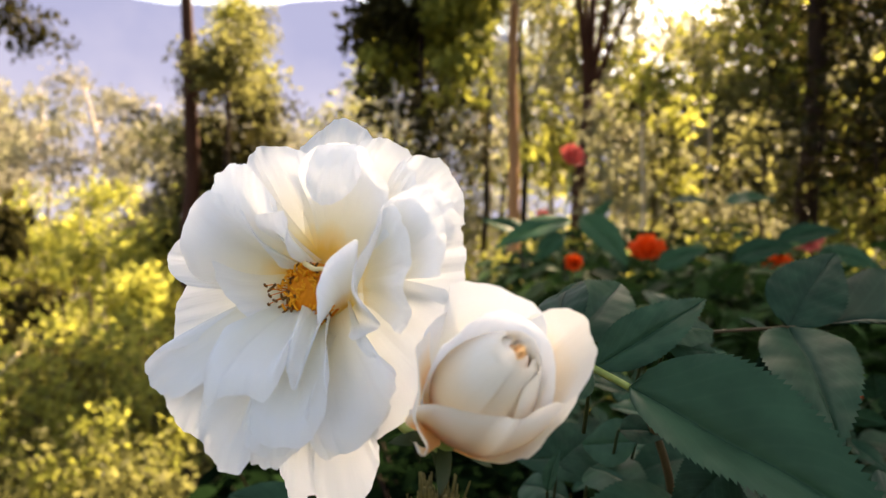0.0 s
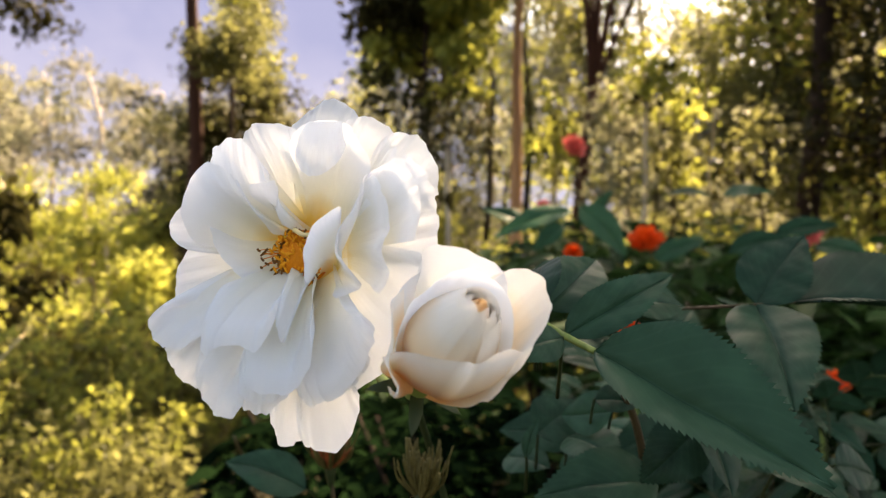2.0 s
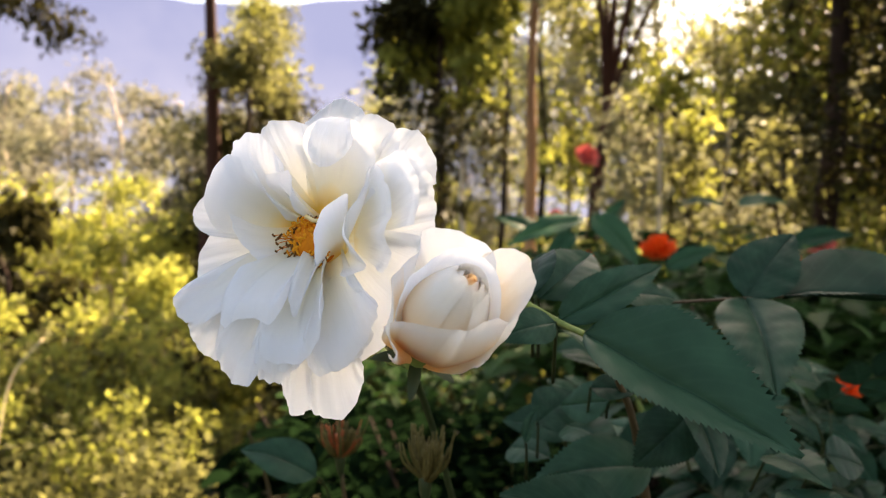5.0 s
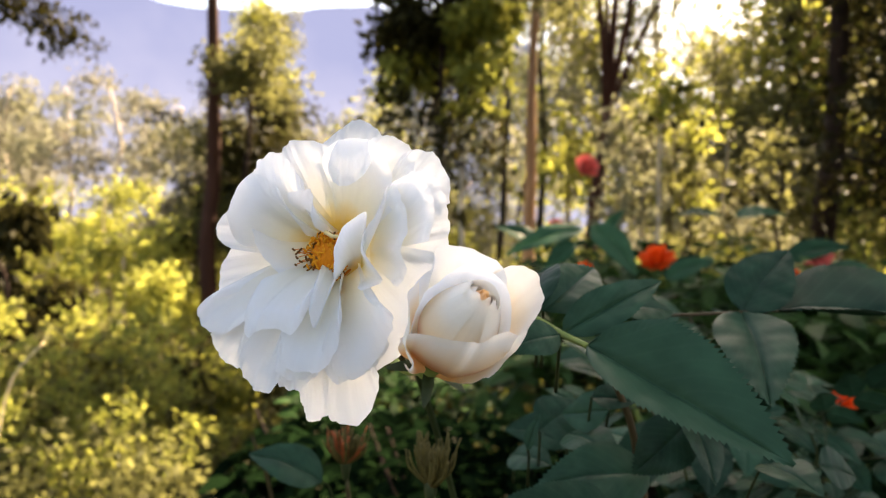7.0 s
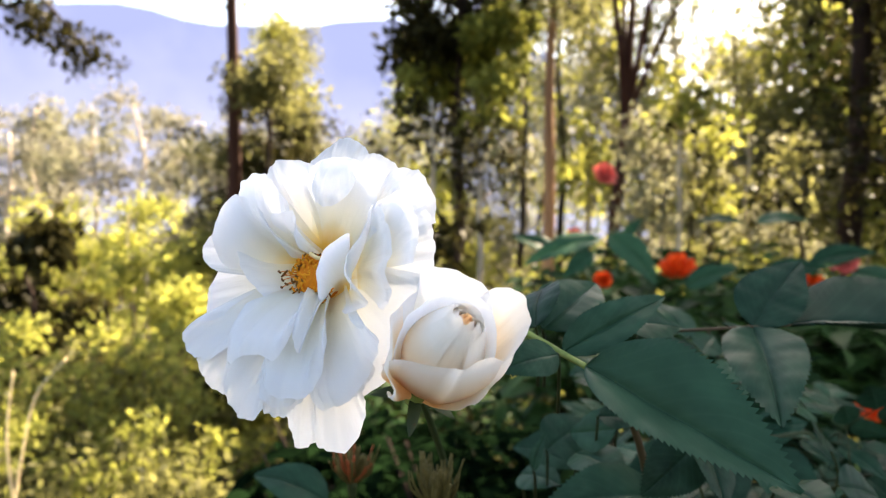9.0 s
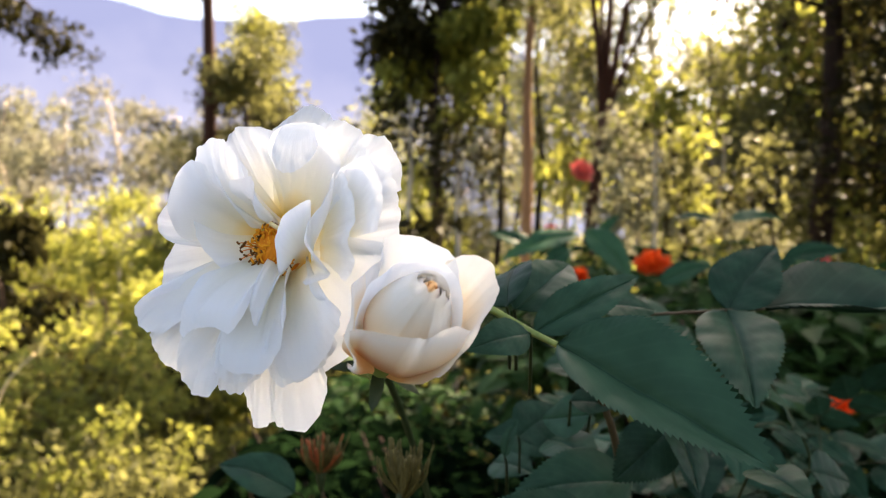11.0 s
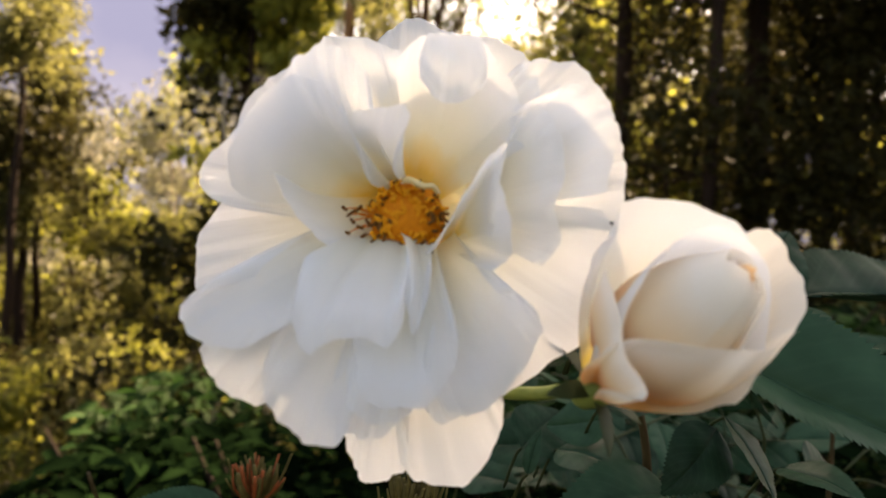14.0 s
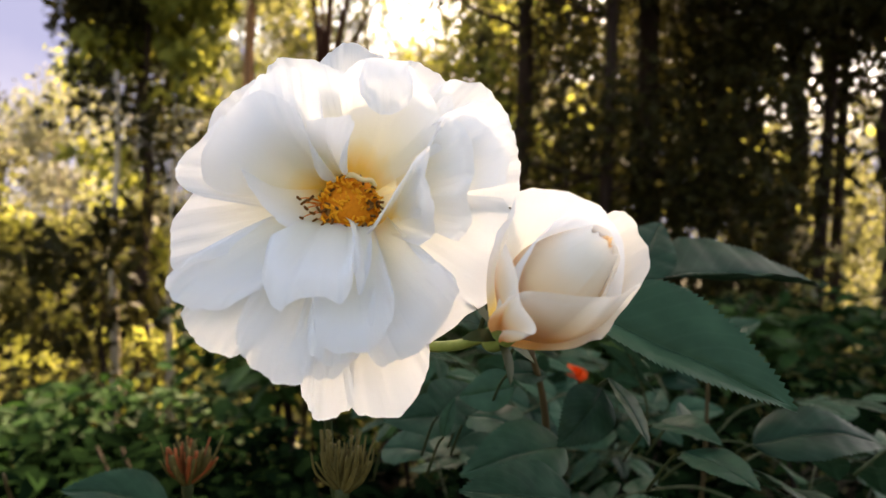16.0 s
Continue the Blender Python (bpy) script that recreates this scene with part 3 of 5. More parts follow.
def far_ridge():
    """Glowing backdrop of a blue mountain across the valley; painted haze pales its foot."""
    verts, faces, n = [], [], 61
    for i in range(n):
        b = -70 + 140 * i / (n - 1)
        h = 14.6 + 0.4 * math.sin(b * 0.23 + 1) + 1.5 * math.exp(-((b + 8) / 5) ** 2) - 0.3 * max(0.0, b + 2) + 0.9 * noise.noise(Vector((b * 0.12, 0, 0))) + 0.35 * noise.noise(Vector((b * 0.5, 3, 0)))
        h = max(h, 7.0)
        x, y = spot(b, 2000.0)
        verts += [(x, y, -300.0), (x, y, 1.27 + 2000 * math.tan(radians(h)))]
        if i:
            faces.append((2 * i - 2, 2 * i, 2 * i + 1, 2 * i - 1))
    m = bpy.data.materials.new("far_haze_glow")
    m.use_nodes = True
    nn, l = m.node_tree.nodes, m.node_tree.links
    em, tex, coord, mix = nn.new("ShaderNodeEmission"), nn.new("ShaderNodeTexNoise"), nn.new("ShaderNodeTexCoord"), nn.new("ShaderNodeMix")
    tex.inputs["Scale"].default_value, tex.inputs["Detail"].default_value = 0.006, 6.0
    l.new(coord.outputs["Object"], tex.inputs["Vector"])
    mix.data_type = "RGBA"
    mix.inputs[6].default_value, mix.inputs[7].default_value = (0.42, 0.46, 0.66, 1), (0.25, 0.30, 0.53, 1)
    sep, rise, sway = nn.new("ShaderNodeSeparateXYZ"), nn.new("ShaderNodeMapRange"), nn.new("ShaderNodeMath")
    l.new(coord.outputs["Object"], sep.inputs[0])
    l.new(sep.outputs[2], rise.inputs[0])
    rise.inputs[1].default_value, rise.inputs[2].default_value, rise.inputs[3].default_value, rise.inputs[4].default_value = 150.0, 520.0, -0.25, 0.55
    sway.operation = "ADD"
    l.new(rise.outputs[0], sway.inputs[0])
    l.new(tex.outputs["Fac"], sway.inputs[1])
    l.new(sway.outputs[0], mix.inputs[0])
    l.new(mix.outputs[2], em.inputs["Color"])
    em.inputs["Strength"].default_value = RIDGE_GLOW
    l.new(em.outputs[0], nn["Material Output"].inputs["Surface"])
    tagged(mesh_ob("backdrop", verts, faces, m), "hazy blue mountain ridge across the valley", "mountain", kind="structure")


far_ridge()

# ---- the roses ----
def with_uv(name, verts, faces, uvs, mat, parent=None, label=""):
    ob = mesh_ob(name, verts, faces, mat, parent, label)
    layer = ob.data.uv_layers.new(name="along")
    for loop in ob.data.loops:
        layer.data[loop.index].uv = uvs[loop.vertex_index]
    return ob


def sheet(nu, ns):
    """Faces of a grid of nu by ns points."""
    return [(j * nu + i, j * nu + i + 1, (j + 1) * nu + i + 1, (j + 1) * nu + i) for j in range(ns - 1) for i in range(nu - 1)]


def open_petal(parent, ang, r, z, w, cup=0.15, roll=0.0, ruffle=1.0, seed=0, belly=0.4, square=0.35, foot=-9.0, mat=None, fold=1.25, root=2.5):
    """One spread petal in the flower's own frame (millimetres; z to the front).
    ang: clock angle; r, z: where its tip lies; w: breadth; cup: edges forward; roll: tip bent back."""
    rng = random.Random(seed * 7 + 3)
    nu, ns = 33, 25
    a = radians(ang)
    rad, tan = Vector((math.cos(a), math.sin(a), 0)), Vector((-math.sin(a), math.cos(a), 0))
    up = Vector((0, 0, 1))
    p0, p2 = (root, foot), (r, z)
    p1 = (root + (r - root) * (0.35 + 0.3 * belly), foot + (z - foot) * (0.5 - 0.6 * belly))
    ph = [rng.uniform(0, 6.28) for _ in range(5)]
    folds = [(rng.uniform(-0.7, 0.7), rng.choice((-1, 1)) * rng.uniform(0.12, 0.26)) for _ in range(2)]
    length = math.hypot(r - root, z - foot)
    verts, uvs = [], []
    for j in range(ns):
        s0 = j / (ns - 1)
        for i in range(nu):
            u = 2 * i / (nu - 1) - 1
            edge = abs(u) ** 2.6 * square + 0.018 * ruffle * (math.sin(5.3 * u + ph[0]) + 0.22 * math.sin(11.7 * u + ph[1]) + 0.12 * math.sin(23 * u + ph[4])) + 0.032 * ruffle * abs(noise.noise(Vector((u * 4.6, seed * 3.3, 0))))
            s = s0 * (1 - edge)
            q = ((1 - s) ** 2 * p0[0] + 2 * s * (1 - s) * p1[0] + s * s * p2[0], (1 - s) ** 2 * p0[1] + 2 * s * (1 - s) * p1[1] + s * s * p2[1])
            d = (2 * (1 - s) * (p1[0] - p0[0]) + 2 * s * (p2[0] - p1[0]), 2 * (1 - s) * (p1[1] - p0[1]) + 2 * s * (p2[1] - p1[1]))
            nrm = (up * d[0] - rad * d[1]).normalized()
            wid = w / 2 * (0.30 + 0.70 * math.sin(math.pi / 2 * min(1, s / 0.68)) ** 1.1) * (1 - 0.06 * max(0, s - 0.7) / 0.3)
            lift = cup * wid * u * u
            lift -= roll * length * max(0.0, s0 - 0.62) ** 2 * 2.0
            lift += ruffle * s0 ** 2 * (0.9 * math.sin(3.1 * u + ph[2]) + 0.55 * abs(u) * math.sin(7.5 * u + ph[3]) + 0.4 * math.sin(6 * s0 + 4 * u + ph[1]))
            lift += 0.5 * noise.noise(Vector((u * 2.2 + seed * 5.1, s0 * 2.6, ang * 0.03))) * ruffle * s0 * 1.6
            for u0, amp in folds:
                lift += fold * amp * wid * s0 * (math.sqrt((u - u0) ** 2 + 0.006) - 0.5)
            lift -= 1.1 * (max(0.0, s0 - 0.88) / 0.12) ** 2 + 0.9 * s0 * (max(0.0, abs(u) - 0.86) / 0.14) ** 2
            lift += 0.9 * ruffle * s0 ** 5 * noise.noise(Vector((u * 5.5, seed * 2.7, 4)))
            p = rad * q[0] + up * q[1] + tan * (u * wid) + nrm * lift
            verts.append(p * 0.001)
            uvs.append((i / (nu - 1), s0 + (1 - s0) * (root - 2.5) / r))
    return with_uv("petal", verts, sheet(nu, ns), uvs, mat or PETAL, parent)


def guided_petal(parent, guides, root=3.0, foot=-9.0, belly=0.1, roll=1.0, ruffle=1.0, seed=0, mat=None, origin=None, neck=4.0, outward=False, pleat=0.3, gold=None, lip=0.86):
    """A petal spread like a fan from its root to a rim that runs through a few guides (millimetres in the flower's own frame; z to the front).
    belly: how far its middle sinks behind the chord (below 0: swells to the front); roll: how far the rim turns back, from the share lip of its length on;
    outward: it swells away from the flower's axis, as a bud's petals do; gold: how little of the yellow foot shows."""
    gold = (0.04 if root < 5 else 0.28) if gold is None else gold
    g = [Vector(p) for p in guides]
    mean = sum(g, Vector()) / len(g)
    if origin is None:
        way = Vector((mean.x - 2.0, mean.y, 0)).normalized()
        base = Vector((2.0, 0, foot)) + way * root
    else:
        base = Vector(origin)
    across = (g[-1] - g[0]).normalized()
    front = (mean - base).cross(across).normalized()
    if front.z < 0:
        front = -front
    nu, ns = 49, 23
    path = smooth_path(g, 16)
    rim = [path[min(len(path) - 1, round(i * (len(path) - 1) / (nu - 1)))].copy() for i in range(nu)]
    for i, p in enumerate(rim):
        v = i / (nu - 1)
        edge = math.sin(math.pi * v) ** 0.5
        p += (p - base).normalized() * ruffle * edge * (0.9 * noise.noise(Vector((v * 6.0, seed * 3.7, 0))) + 0.6 * noise.noise(Vector((v * 15.0, seed * 1.9, 7))) - 0.5 * max(0.0, noise.noise(Vector((v * 9.0, seed * 4.3, 3)))))
    verts, uvs = [], []
    for j in range(ns):
        s = (j / (ns - 1)) ** 0.9
        for i in range(nu):
            v = i / (nu - 1)
            r0 = base + across * ((v - 0.5) * 2 * neck)
            span = rim[i] - r0
            if outward:
                out = Vector((rim[i].x, rim[i].y, 0)).normalized()
                ctrl = r0 + span * 0.42 + out * (belly * span.length)
            else:
                ctrl = r0 + span * 0.52 - front * (belly * span.length)
            p = r0 * (1 - s) ** 2 + ctrl * (2 * s * (1 - s)) + rim[i] * s * s
            n = out if outward else front
            lift = ruffle * s * s * (1.3 * noise.noise(Vector((v * 3.2 + seed * 5.1, s * 1.3, 2))) + 0.8 * noise.noise(Vector((v * 8.0 + seed, s * 2.0, 9))) + 0.35 * noise.noise(Vector((v * 17.0 + seed, s * 3.0, 4))))
            lift += pleat * s * (1.25 - s) * 3.0 * noise.noise(Vector((v * 5.5 + seed * 2.3, 0.4 * s, 5)))
            lift += 0.5 * noise.noise(Vector((v * 2.5, s * 3.0, seed * 1.3))) * s
            turn = max(0.0, s - lip) / (1 - lip)
            p = p + n * lift - (-n if outward else n) * roll * turn * turn
            verts.append(p * 0.001)
            uvs.append((v, s * (1 - gold) + gold))
    return with_uv("petal", verts, sheet(nu, ns), uvs, mat or PETAL, parent)


def wrapped_petal(parent, ang, half, k, h, flare=0.0, tuck=0.0, radius=14.9, height=32.5, seed=0, mat=None, square=0.25, tilt=0.0, shut=0.15):
    """One petal wrapped round a bud's axis (millimetres; z along the axis). shut: how far its top closes in."""
    rng = random.Random(seed * 11 + 5)
    nu, ns = 41, 23
    ph = [rng.uniform(0, 6.28) for _ in range(4)]
    verts, uvs = [], []
    for j in range(ns):
        s0 = j / (ns - 1)
        for i in range(nu):
            u = 2 * i / (nu - 1) - 1
            s = s0 * h * (1 - square * abs(u) ** 2.4 + tilt * u + 0.012 * math.sin(4 * u + ph[0]) + 0.008 * math.sin(11 * u + ph[1]))
            a = radians(ang + half * u * (0.35 + 0.65 * math.sin(math.pi / 2 * min(1, s / 0.45))))
            r = radius * k * math.sin(math.pi * (0.05 + 0.45 * min(1, s / 0.55))) ** 1.25 if s < 0.55 else radius * k * (1 - shut * ((s - 0.55) / 0.45) ** 1.6)
            r *= 1 - tuck * (u + 1) / 2
            out = max(0.0, s0 - 0.6) / 0.4
            z = height * s
            r += flare * out ** 2
            z -= 0.35 * flare * out ** 3
            r += k * 0.25 * math.sin(3 * u + 5 * s0 + ph[2]) * s0 + 0.4 * k * k * k * noise.noise(Vector((u * 1.7 + seed, s0 * 2, 1)))
            r = max(r, 0.4)
            verts.append(Vector((math.cos(a) * r, math.sin(a) * r, z)) * 0.001)
            uvs.append((i / (nu - 1), s0))
    return with_uv("petal", verts, sheet(nu, ns), uvs, mat or CREAM, parent)


def frame_of(centre, axis, up):
    """Pose whose z is the axis and y leans to up."""
    z = Vector(axis).normalized()
    x = Vector(up).cross(z).normalized()
    y = z.cross(x)
    return Matrix(((x.x, y.x, z.x, centre[0]), (x.y, y.y, z.y, centre[1]), (x.z, y.z, z.z, centre[2]), (0, 0, 0, 1)))


def sepal(parent, ang, length, width, bend, m=None):
    """A narrow pointed green sepal spreading from the hip (millimetres)."""
    a = radians(ang)
    rad, tan = Vector((math.cos(a), math.sin(a), 0)), Vector((-math.sin(a), math.cos(a), 0))
    verts, uvs = [], []
    for j in range(9):
        s = j / 8
        c = rad * (2.5 + length * math.sin(bend) * s) + Vector((0, 0, length * math.cos(bend) * s - 3 * s * s))
        w = width * (0.5 + s) * (1 - s) ** 0.8
        for u in (-1, -0.5, 0, 0.5, 1):
            verts.append((c + tan * (u * w) + rad * (-0.8 * abs(u) * 0.6)) * 0.001)
            uvs.append((u * 0.5 + 0.5, s))
    return with_uv("sepal", verts, sheet(5, 9), uvs, m or STEM, parent)


def build_open_rose():
    rose = new("white_rose")
    rose.matrix_world = frame_of((0.0118, -0.0087, 1.2518), (-0.286, -0.958, -0.027), (-0.0547, 0.0829, 0.9951))
    gp = lambda *guides, **k: guided_petal(rose, guides, **k)
    # top back
    gp((-5.4, 36.5, -15), (0.4, 43.2, -24), (8.7, 41.8, -24), (15.2, 36.5, -18), belly=-0.05, roll=1.5, seed=1)
    # top left back
    gp((-19.5, 27.1, -6), (-16.8, 34.7, -9), (-13.3, 36.4, -9), (-5.1, 35.3, -9), (2.7, 32.6, -9), roll=1.5, seed=2)
    # top right back
    gp((13.7, 35.6, -12), (21.2, 35.5, -12), (28.5, 29.1, -10), (29.3, 22.5, -6), roll=1.5, seed=3)
    # far right upper
    gp((25.4, 29.2, -11), (30.4, 30, -9), (37.6, 27.7, -5), (42.4, 20.1, -2), (43.4, 12.8, 1), roll=1.0, seed=4, pleat=0.3, gold=0.2)
    # right
    gp((34.7, 23.5, 0), (41.2, 18.6, 3), (43.7, 11.6, 5), (43.8, 4.2, 6), (42.1, -3.4, 7), roll=1.0, seed=5, pleat=0.3, gold=0.2)
    # right lower
    gp((39.3, -1.1, 7), (42.6, -8.4, 9), (41.1, -19, 10), (35.4, -25.2, 9), (25.9, -32.2, 6), (17.9, -36.2, 8), (10.3, -37.4, 9), roll=1.0, root=6, seed=6, neck=8, ruffle=1.2, pleat=0.2, gold=0.42, belly=0.02)
    # upper left back
    gp((-31.8, 15.7, -1), (-30.1, 22.7, -3), (-25.3, 27, -3), (-18.3, 30.3, -3), (-13, 29.8, -2), roll=1.5, seed=7)
    # left
    gp((-27.3, 20.7, 2), (-33.9, 14.8, 0), (-38.2, 10.3, 0), (-39.8, 6.8, 0), (-36.9, 3.3, 0), (-32.6, 1.4, 1), belly=0.12, roll=1.0, seed=8, neck=7, ruffle=0.75, pleat=0.12)
    # left back
    gp((-36.5, 3.6, -6), (-42, -3.2, -6), (-43.2, -9.8, -5), (-42.5, -16, -3), (-35.5, -15.8, 0), roll=1.0, seed=9, neck=7, ruffle=0.75, pleat=0.12)
    # hanging left
    gp((-13, -44.6, -0.9), (-11.8, -51.3, -0.6), (-8.2, -55.4, 1.6), (-2.7, -53.6, 3.3), (0.9, -50.9, 4.6), root=8, belly=-0.1, roll=0.5, seed=10, neck=6, ruffle=1.25)
    # hanging right
    gp((-0.7, -50.8, 3.4), (2.9, -53.5, 5.2), (11.2, -53.6, 6), (17.2, -48, 6.4), (19.5, -39.5, 7.2), (18.9, -33.3, 8.7), root=8, belly=-0.1, roll=0.5, seed=11, neck=6, ruffle=1.25)
    # skirt far left
    gp((-37.1, -21.5, 8), (-37.5, -26, 9), (-34.4, -31.1, 11), (-27.8, -34.7, 13), (-21.8, -33.1, 14), root=10, belly=-0.12, roll=2.0, seed=12, neck=6, ruffle=1.25)
    # skirt left
    gp((-24.2, -25.8, 14), (-24.1, -31.9, 16), (-19.8, -36.6, 18), (-15, -39.4, 20), (-8.7, -38.3, 20), (-6, -32.1, 20), root=10, belly=-0.14, roll=2.0, seed=13, neck=6, ruffle=1.25)
    # skirt low
    gp((-11.2, -31.1, 17), (-8.4, -38.4, 17), (-4.1, -40.1, 16), (2.4, -37, 15), (5.2, -32.6, 14), root=10, belly=-0.10, roll=2.0, seed=14, neck=6, ruffle=1.25)
    # skirt mid
    gp((-7.6, -25.8, 19), (-7, -33.3, 20), (-2.5, -36.6, 19), (3.9, -33.2, 17), (7.4, -27.1, 16), root=9, belly=-0.12, roll=2.0, seed=15, neck=6, ruffle=1.25)
    # skirt right
    gp((3.8, -32.8, 13), (6.9, -38.3, 13), (12.2, -38.2, 12), (19.9, -33.4, 11), (24.3, -26.3, 10), root=9, belly=-0.10, roll=2.0, seed=16, neck=6, ruffle=1.25)
    # wing
    gp((-26.8, -11.1, 8), (-35.8, -13.7, 11), (-39.8, -16.3, 12), (-38.5, -19.7, 13), (-32.9, -22.6, 15), (-25.4, -22.2, 17), (-18, -19, 17), root=8, belly=-0.14, roll=1.5, seed=17, neck=6, ruffle=1.25)
    # upper side: petals rolled over into lumps
    gp((-27, 16, 0), (-24.4, 21.2, 3), (-18.3, 27.5, 4), (-13.3, 29.2, 4), (-8.3, 27.2, 5), (-4, 20, 4), root=6, belly=-0.12, roll=3.5, lip=0.74, seed=18, ruffle=1.2, pleat=0.25)
    gp((-23, 18, 5), (-19, 24.6, 8.5), (-13.6, 27.6, 9), (-8.5, 26.4, 9.5), (-4.6, 22.1, 9.5), (-3.5, 16, 7), root=6, belly=-0.22, roll=4.5, lip=0.66, seed=19, ruffle=1.2, pleat=0.2)
    gp((-33, 3, 1), (-31.8, 10, 5), (-26, 17.5, 8.5), (-20, 21.5, 11), (-15, 22.2, 12), (-10.5, 20, 12.5), (-7.6, 16.5, 12), (-6.8, 12.5, 10), (-6, 6, 3), root=4, belly=-0.12, roll=3.2, lip=0.78, seed=20, ruffle=1.1, pleat=0.35)
    # tongue beside it with a rolled tip
    gp((-8, 17.2, 8), (-4.5, 17.4, 9.5), (-1.5, 17.8, 11), (2, 17.9, 11.8), (3.4, 16.6, 12), (2.6, 14.2, 11.4), (0.8, 12, 10), (-0.5, 8.6, 6), root=4, belly=-0.06, roll=1.8, lip=0.8, seed=49, neck=3, gold=0.2, pleat=0.15, ruffle=0.7)
    # left inner
    gp((1, -9.5, 1), (-3.5, -9.2, 4), (-11.3, -6.9, 5), (-17.6, -2.3, 5.5), (-22, 4.3, 4), (-24, 12, 1), root=2, belly=0.2, roll=0.6, foot=-8, seed=21, pleat=0.5)
    # top inner
    gp((0.7, 29.5, -2), (5.9, 33.9, -1), (14.2, 33.9, -3), (20.5, 28, -2), (25, 20, 0), (25, 11, 3), root=3, belly=0.16, roll=1.2, seed=22)
    # top fold flap
    gp((5.6, 29.0, 1.5), (6.2, 24.4, 4.6), (8.6, 21.0, 6.2), (12.0, 19.8, 6.4), (15.8, 21.2, 5.4), (18.4, 24.6, 3.4), (19, 28, 1), origin=(12.5, 34, -2), neck=5.0, belly=-0.22, roll=0.8, gold=0.8, seed=23, pleat=0.25, ruffle=0.7)
    # right scallop
    gp((26, 20.2, 4), (33.6, 22.7, 5), (38.2, 18, 8), (40.2, 11.3, 10), (38.4, 1.7, 11), belly=0.08, roll=1.5, seed=25, pleat=0.3, origin=(18, 5, -8), gold=0.3, neck=7)
    # right inner third
    gp((26.9, 19, 6), (31, 14, 8), (31.4, 5.9, 9), (29.5, -0.1, 10), (30.4, -6.2, 9), (27, -11.3, 8), belly=0.12, roll=1.5, seed=27, origin=(14, 0, -6), gold=0.3, neck=6)
    # right inner second
    gp((26.3, 19.5, 5.9), (22.4, 13.7, 3.7), (19.8, 6.4, 10.4), (20.4, -0.7, 14.5), (20.3, -8.8, 5.2), (16.6, -11.1, 12), belly=0.12, roll=1.5, seed=28, origin=(11, -4, -6), gold=0.3, neck=5)
    # right inner first
    gp((6, -9.5, 5), (10.2, -4.9, 12.5), (13.6, 1.4, 17.6), (16.9, 6.6, 18.8), (21.6, 11.2, 12.5), (20, 3, 11), (19, -6, 9), origin=(9, -8, -6), belly=0.10, roll=0.8, seed=29, gold=0.1, pleat=0.5)
    # right mid
    gp((18.6, -15.5, 9), (25.2, -18.1, 10), (26.3, -23.1, 12), (21.8, -30.8, 13), (13.6, -37.3, 13), (7.4, -36.1, 14), root=6, belly=-0.10, roll=2.0, seed=30, neck=6, ruffle=1.25)
    # center fold
    gp((8.9, -12, 9), (11.5, -20.9, 15), (10.5, -28, 17), (5.3, -33, 18.5), (-1, -34, 19.5), (-6, -30, 19.5), (-7, -21, 17), root=4, belly=-0.10, roll=1.8, seed=31, neck=5, ruffle=1.8)
    # center tongue
    gp((6.7, -10.7, 9), (6.5, -16.9, 14), (4.7, -21.1, 16), (3.4, -15.2, 16), (3, -9.7, 12), root=5, belly=-0.2, roll=1.5, foot=-3, seed=32)
    # apron
    gp((-17.3, -9.7, 12), (-17.1, -15.1, 20), (-13.5, -21.2, 25), (-9.7, -18.6, 25), (-3.8, -18.5, 24), (0.3, -21, 23), (2.7, -16, 20), (2.2, -10.3, 12), root=6, belly=-0.16, roll=2.5, foot=-4, seed=33, neck=6, ruffle=1.25)

    # heart of the flower
    bm = bmesh.new()
    bmesh.ops.create_uvsphere(bm, u_segments=20, v_segments=10, radius=0.0076)
    for v in bm.verts:
        v.co.z = v.co.z * 0.7 - 0.0032
        v.co.x += 0.002
        v.co.y -= 0.0022
        v.co += v.normal * 0.0004 * noise.noise(v.co * 900)
    me = bpy.data.meshes.new("disc")
    bm.to_mesh(me)
    bm.free()
    me.materials.append(DISC)
    me.polygons.foreach_set("use_smooth", [True] * len(me.polygons))
    new("disc", me).parent = rose
    rng = random.Random(12)
    for k in range(190):
        a = rng.uniform(0, 2 * math.pi)
        r = 7.9 * math.sqrt(rng.uniform(0.02, 1.0))
        if k < 9:
            a, r = radians(rng.uniform(165, 215)), rng.uniform(8.5, 13.0)
        z = 1.2 - 0.03 * r * r * 0.4 + rng.uniform(-0.8, 0.9)
        tip = Vector((math.cos(a) * r + 2.0, math.sin(a) * r - 2.2, z)) * 0.001
        root = Vector((math.cos(a) * r * 0.45 + 2.0, math.sin(a) * r * 0.45 - 2.2, -4.5)) * 0.001
        mid = root.lerp(tip, 0.55) + Vector((rng.uniform(-0.6, 0.6), rng.uniform(-0.6, 0.6), 0.6)) * 0.001
        fil = stem("stamen", [root, mid, tip], 0.00018, 0.00013, FILAMENT, rose, sides=5, steps=3)
        d = Vector((rng.uniform(-1, 1), rng.uniform(-1, 1), rng.uniform(-0.3, 0.5))).normalized()
        ln = rng.uniform(0.0005, 0.0009)
        dark = k < 9 or rng.random() < ((0.75 if math.sin(a) < 0.3 else 0.3) if r > 5.0 else 0.12)
        stem("anther", [tip - d * ln, tip + Vector((0, 0, 0.0003)), tip + d * ln], 0.00036, 0.0003, ANTHER if dark else POLLEN, fil, sides=6, steps=2)
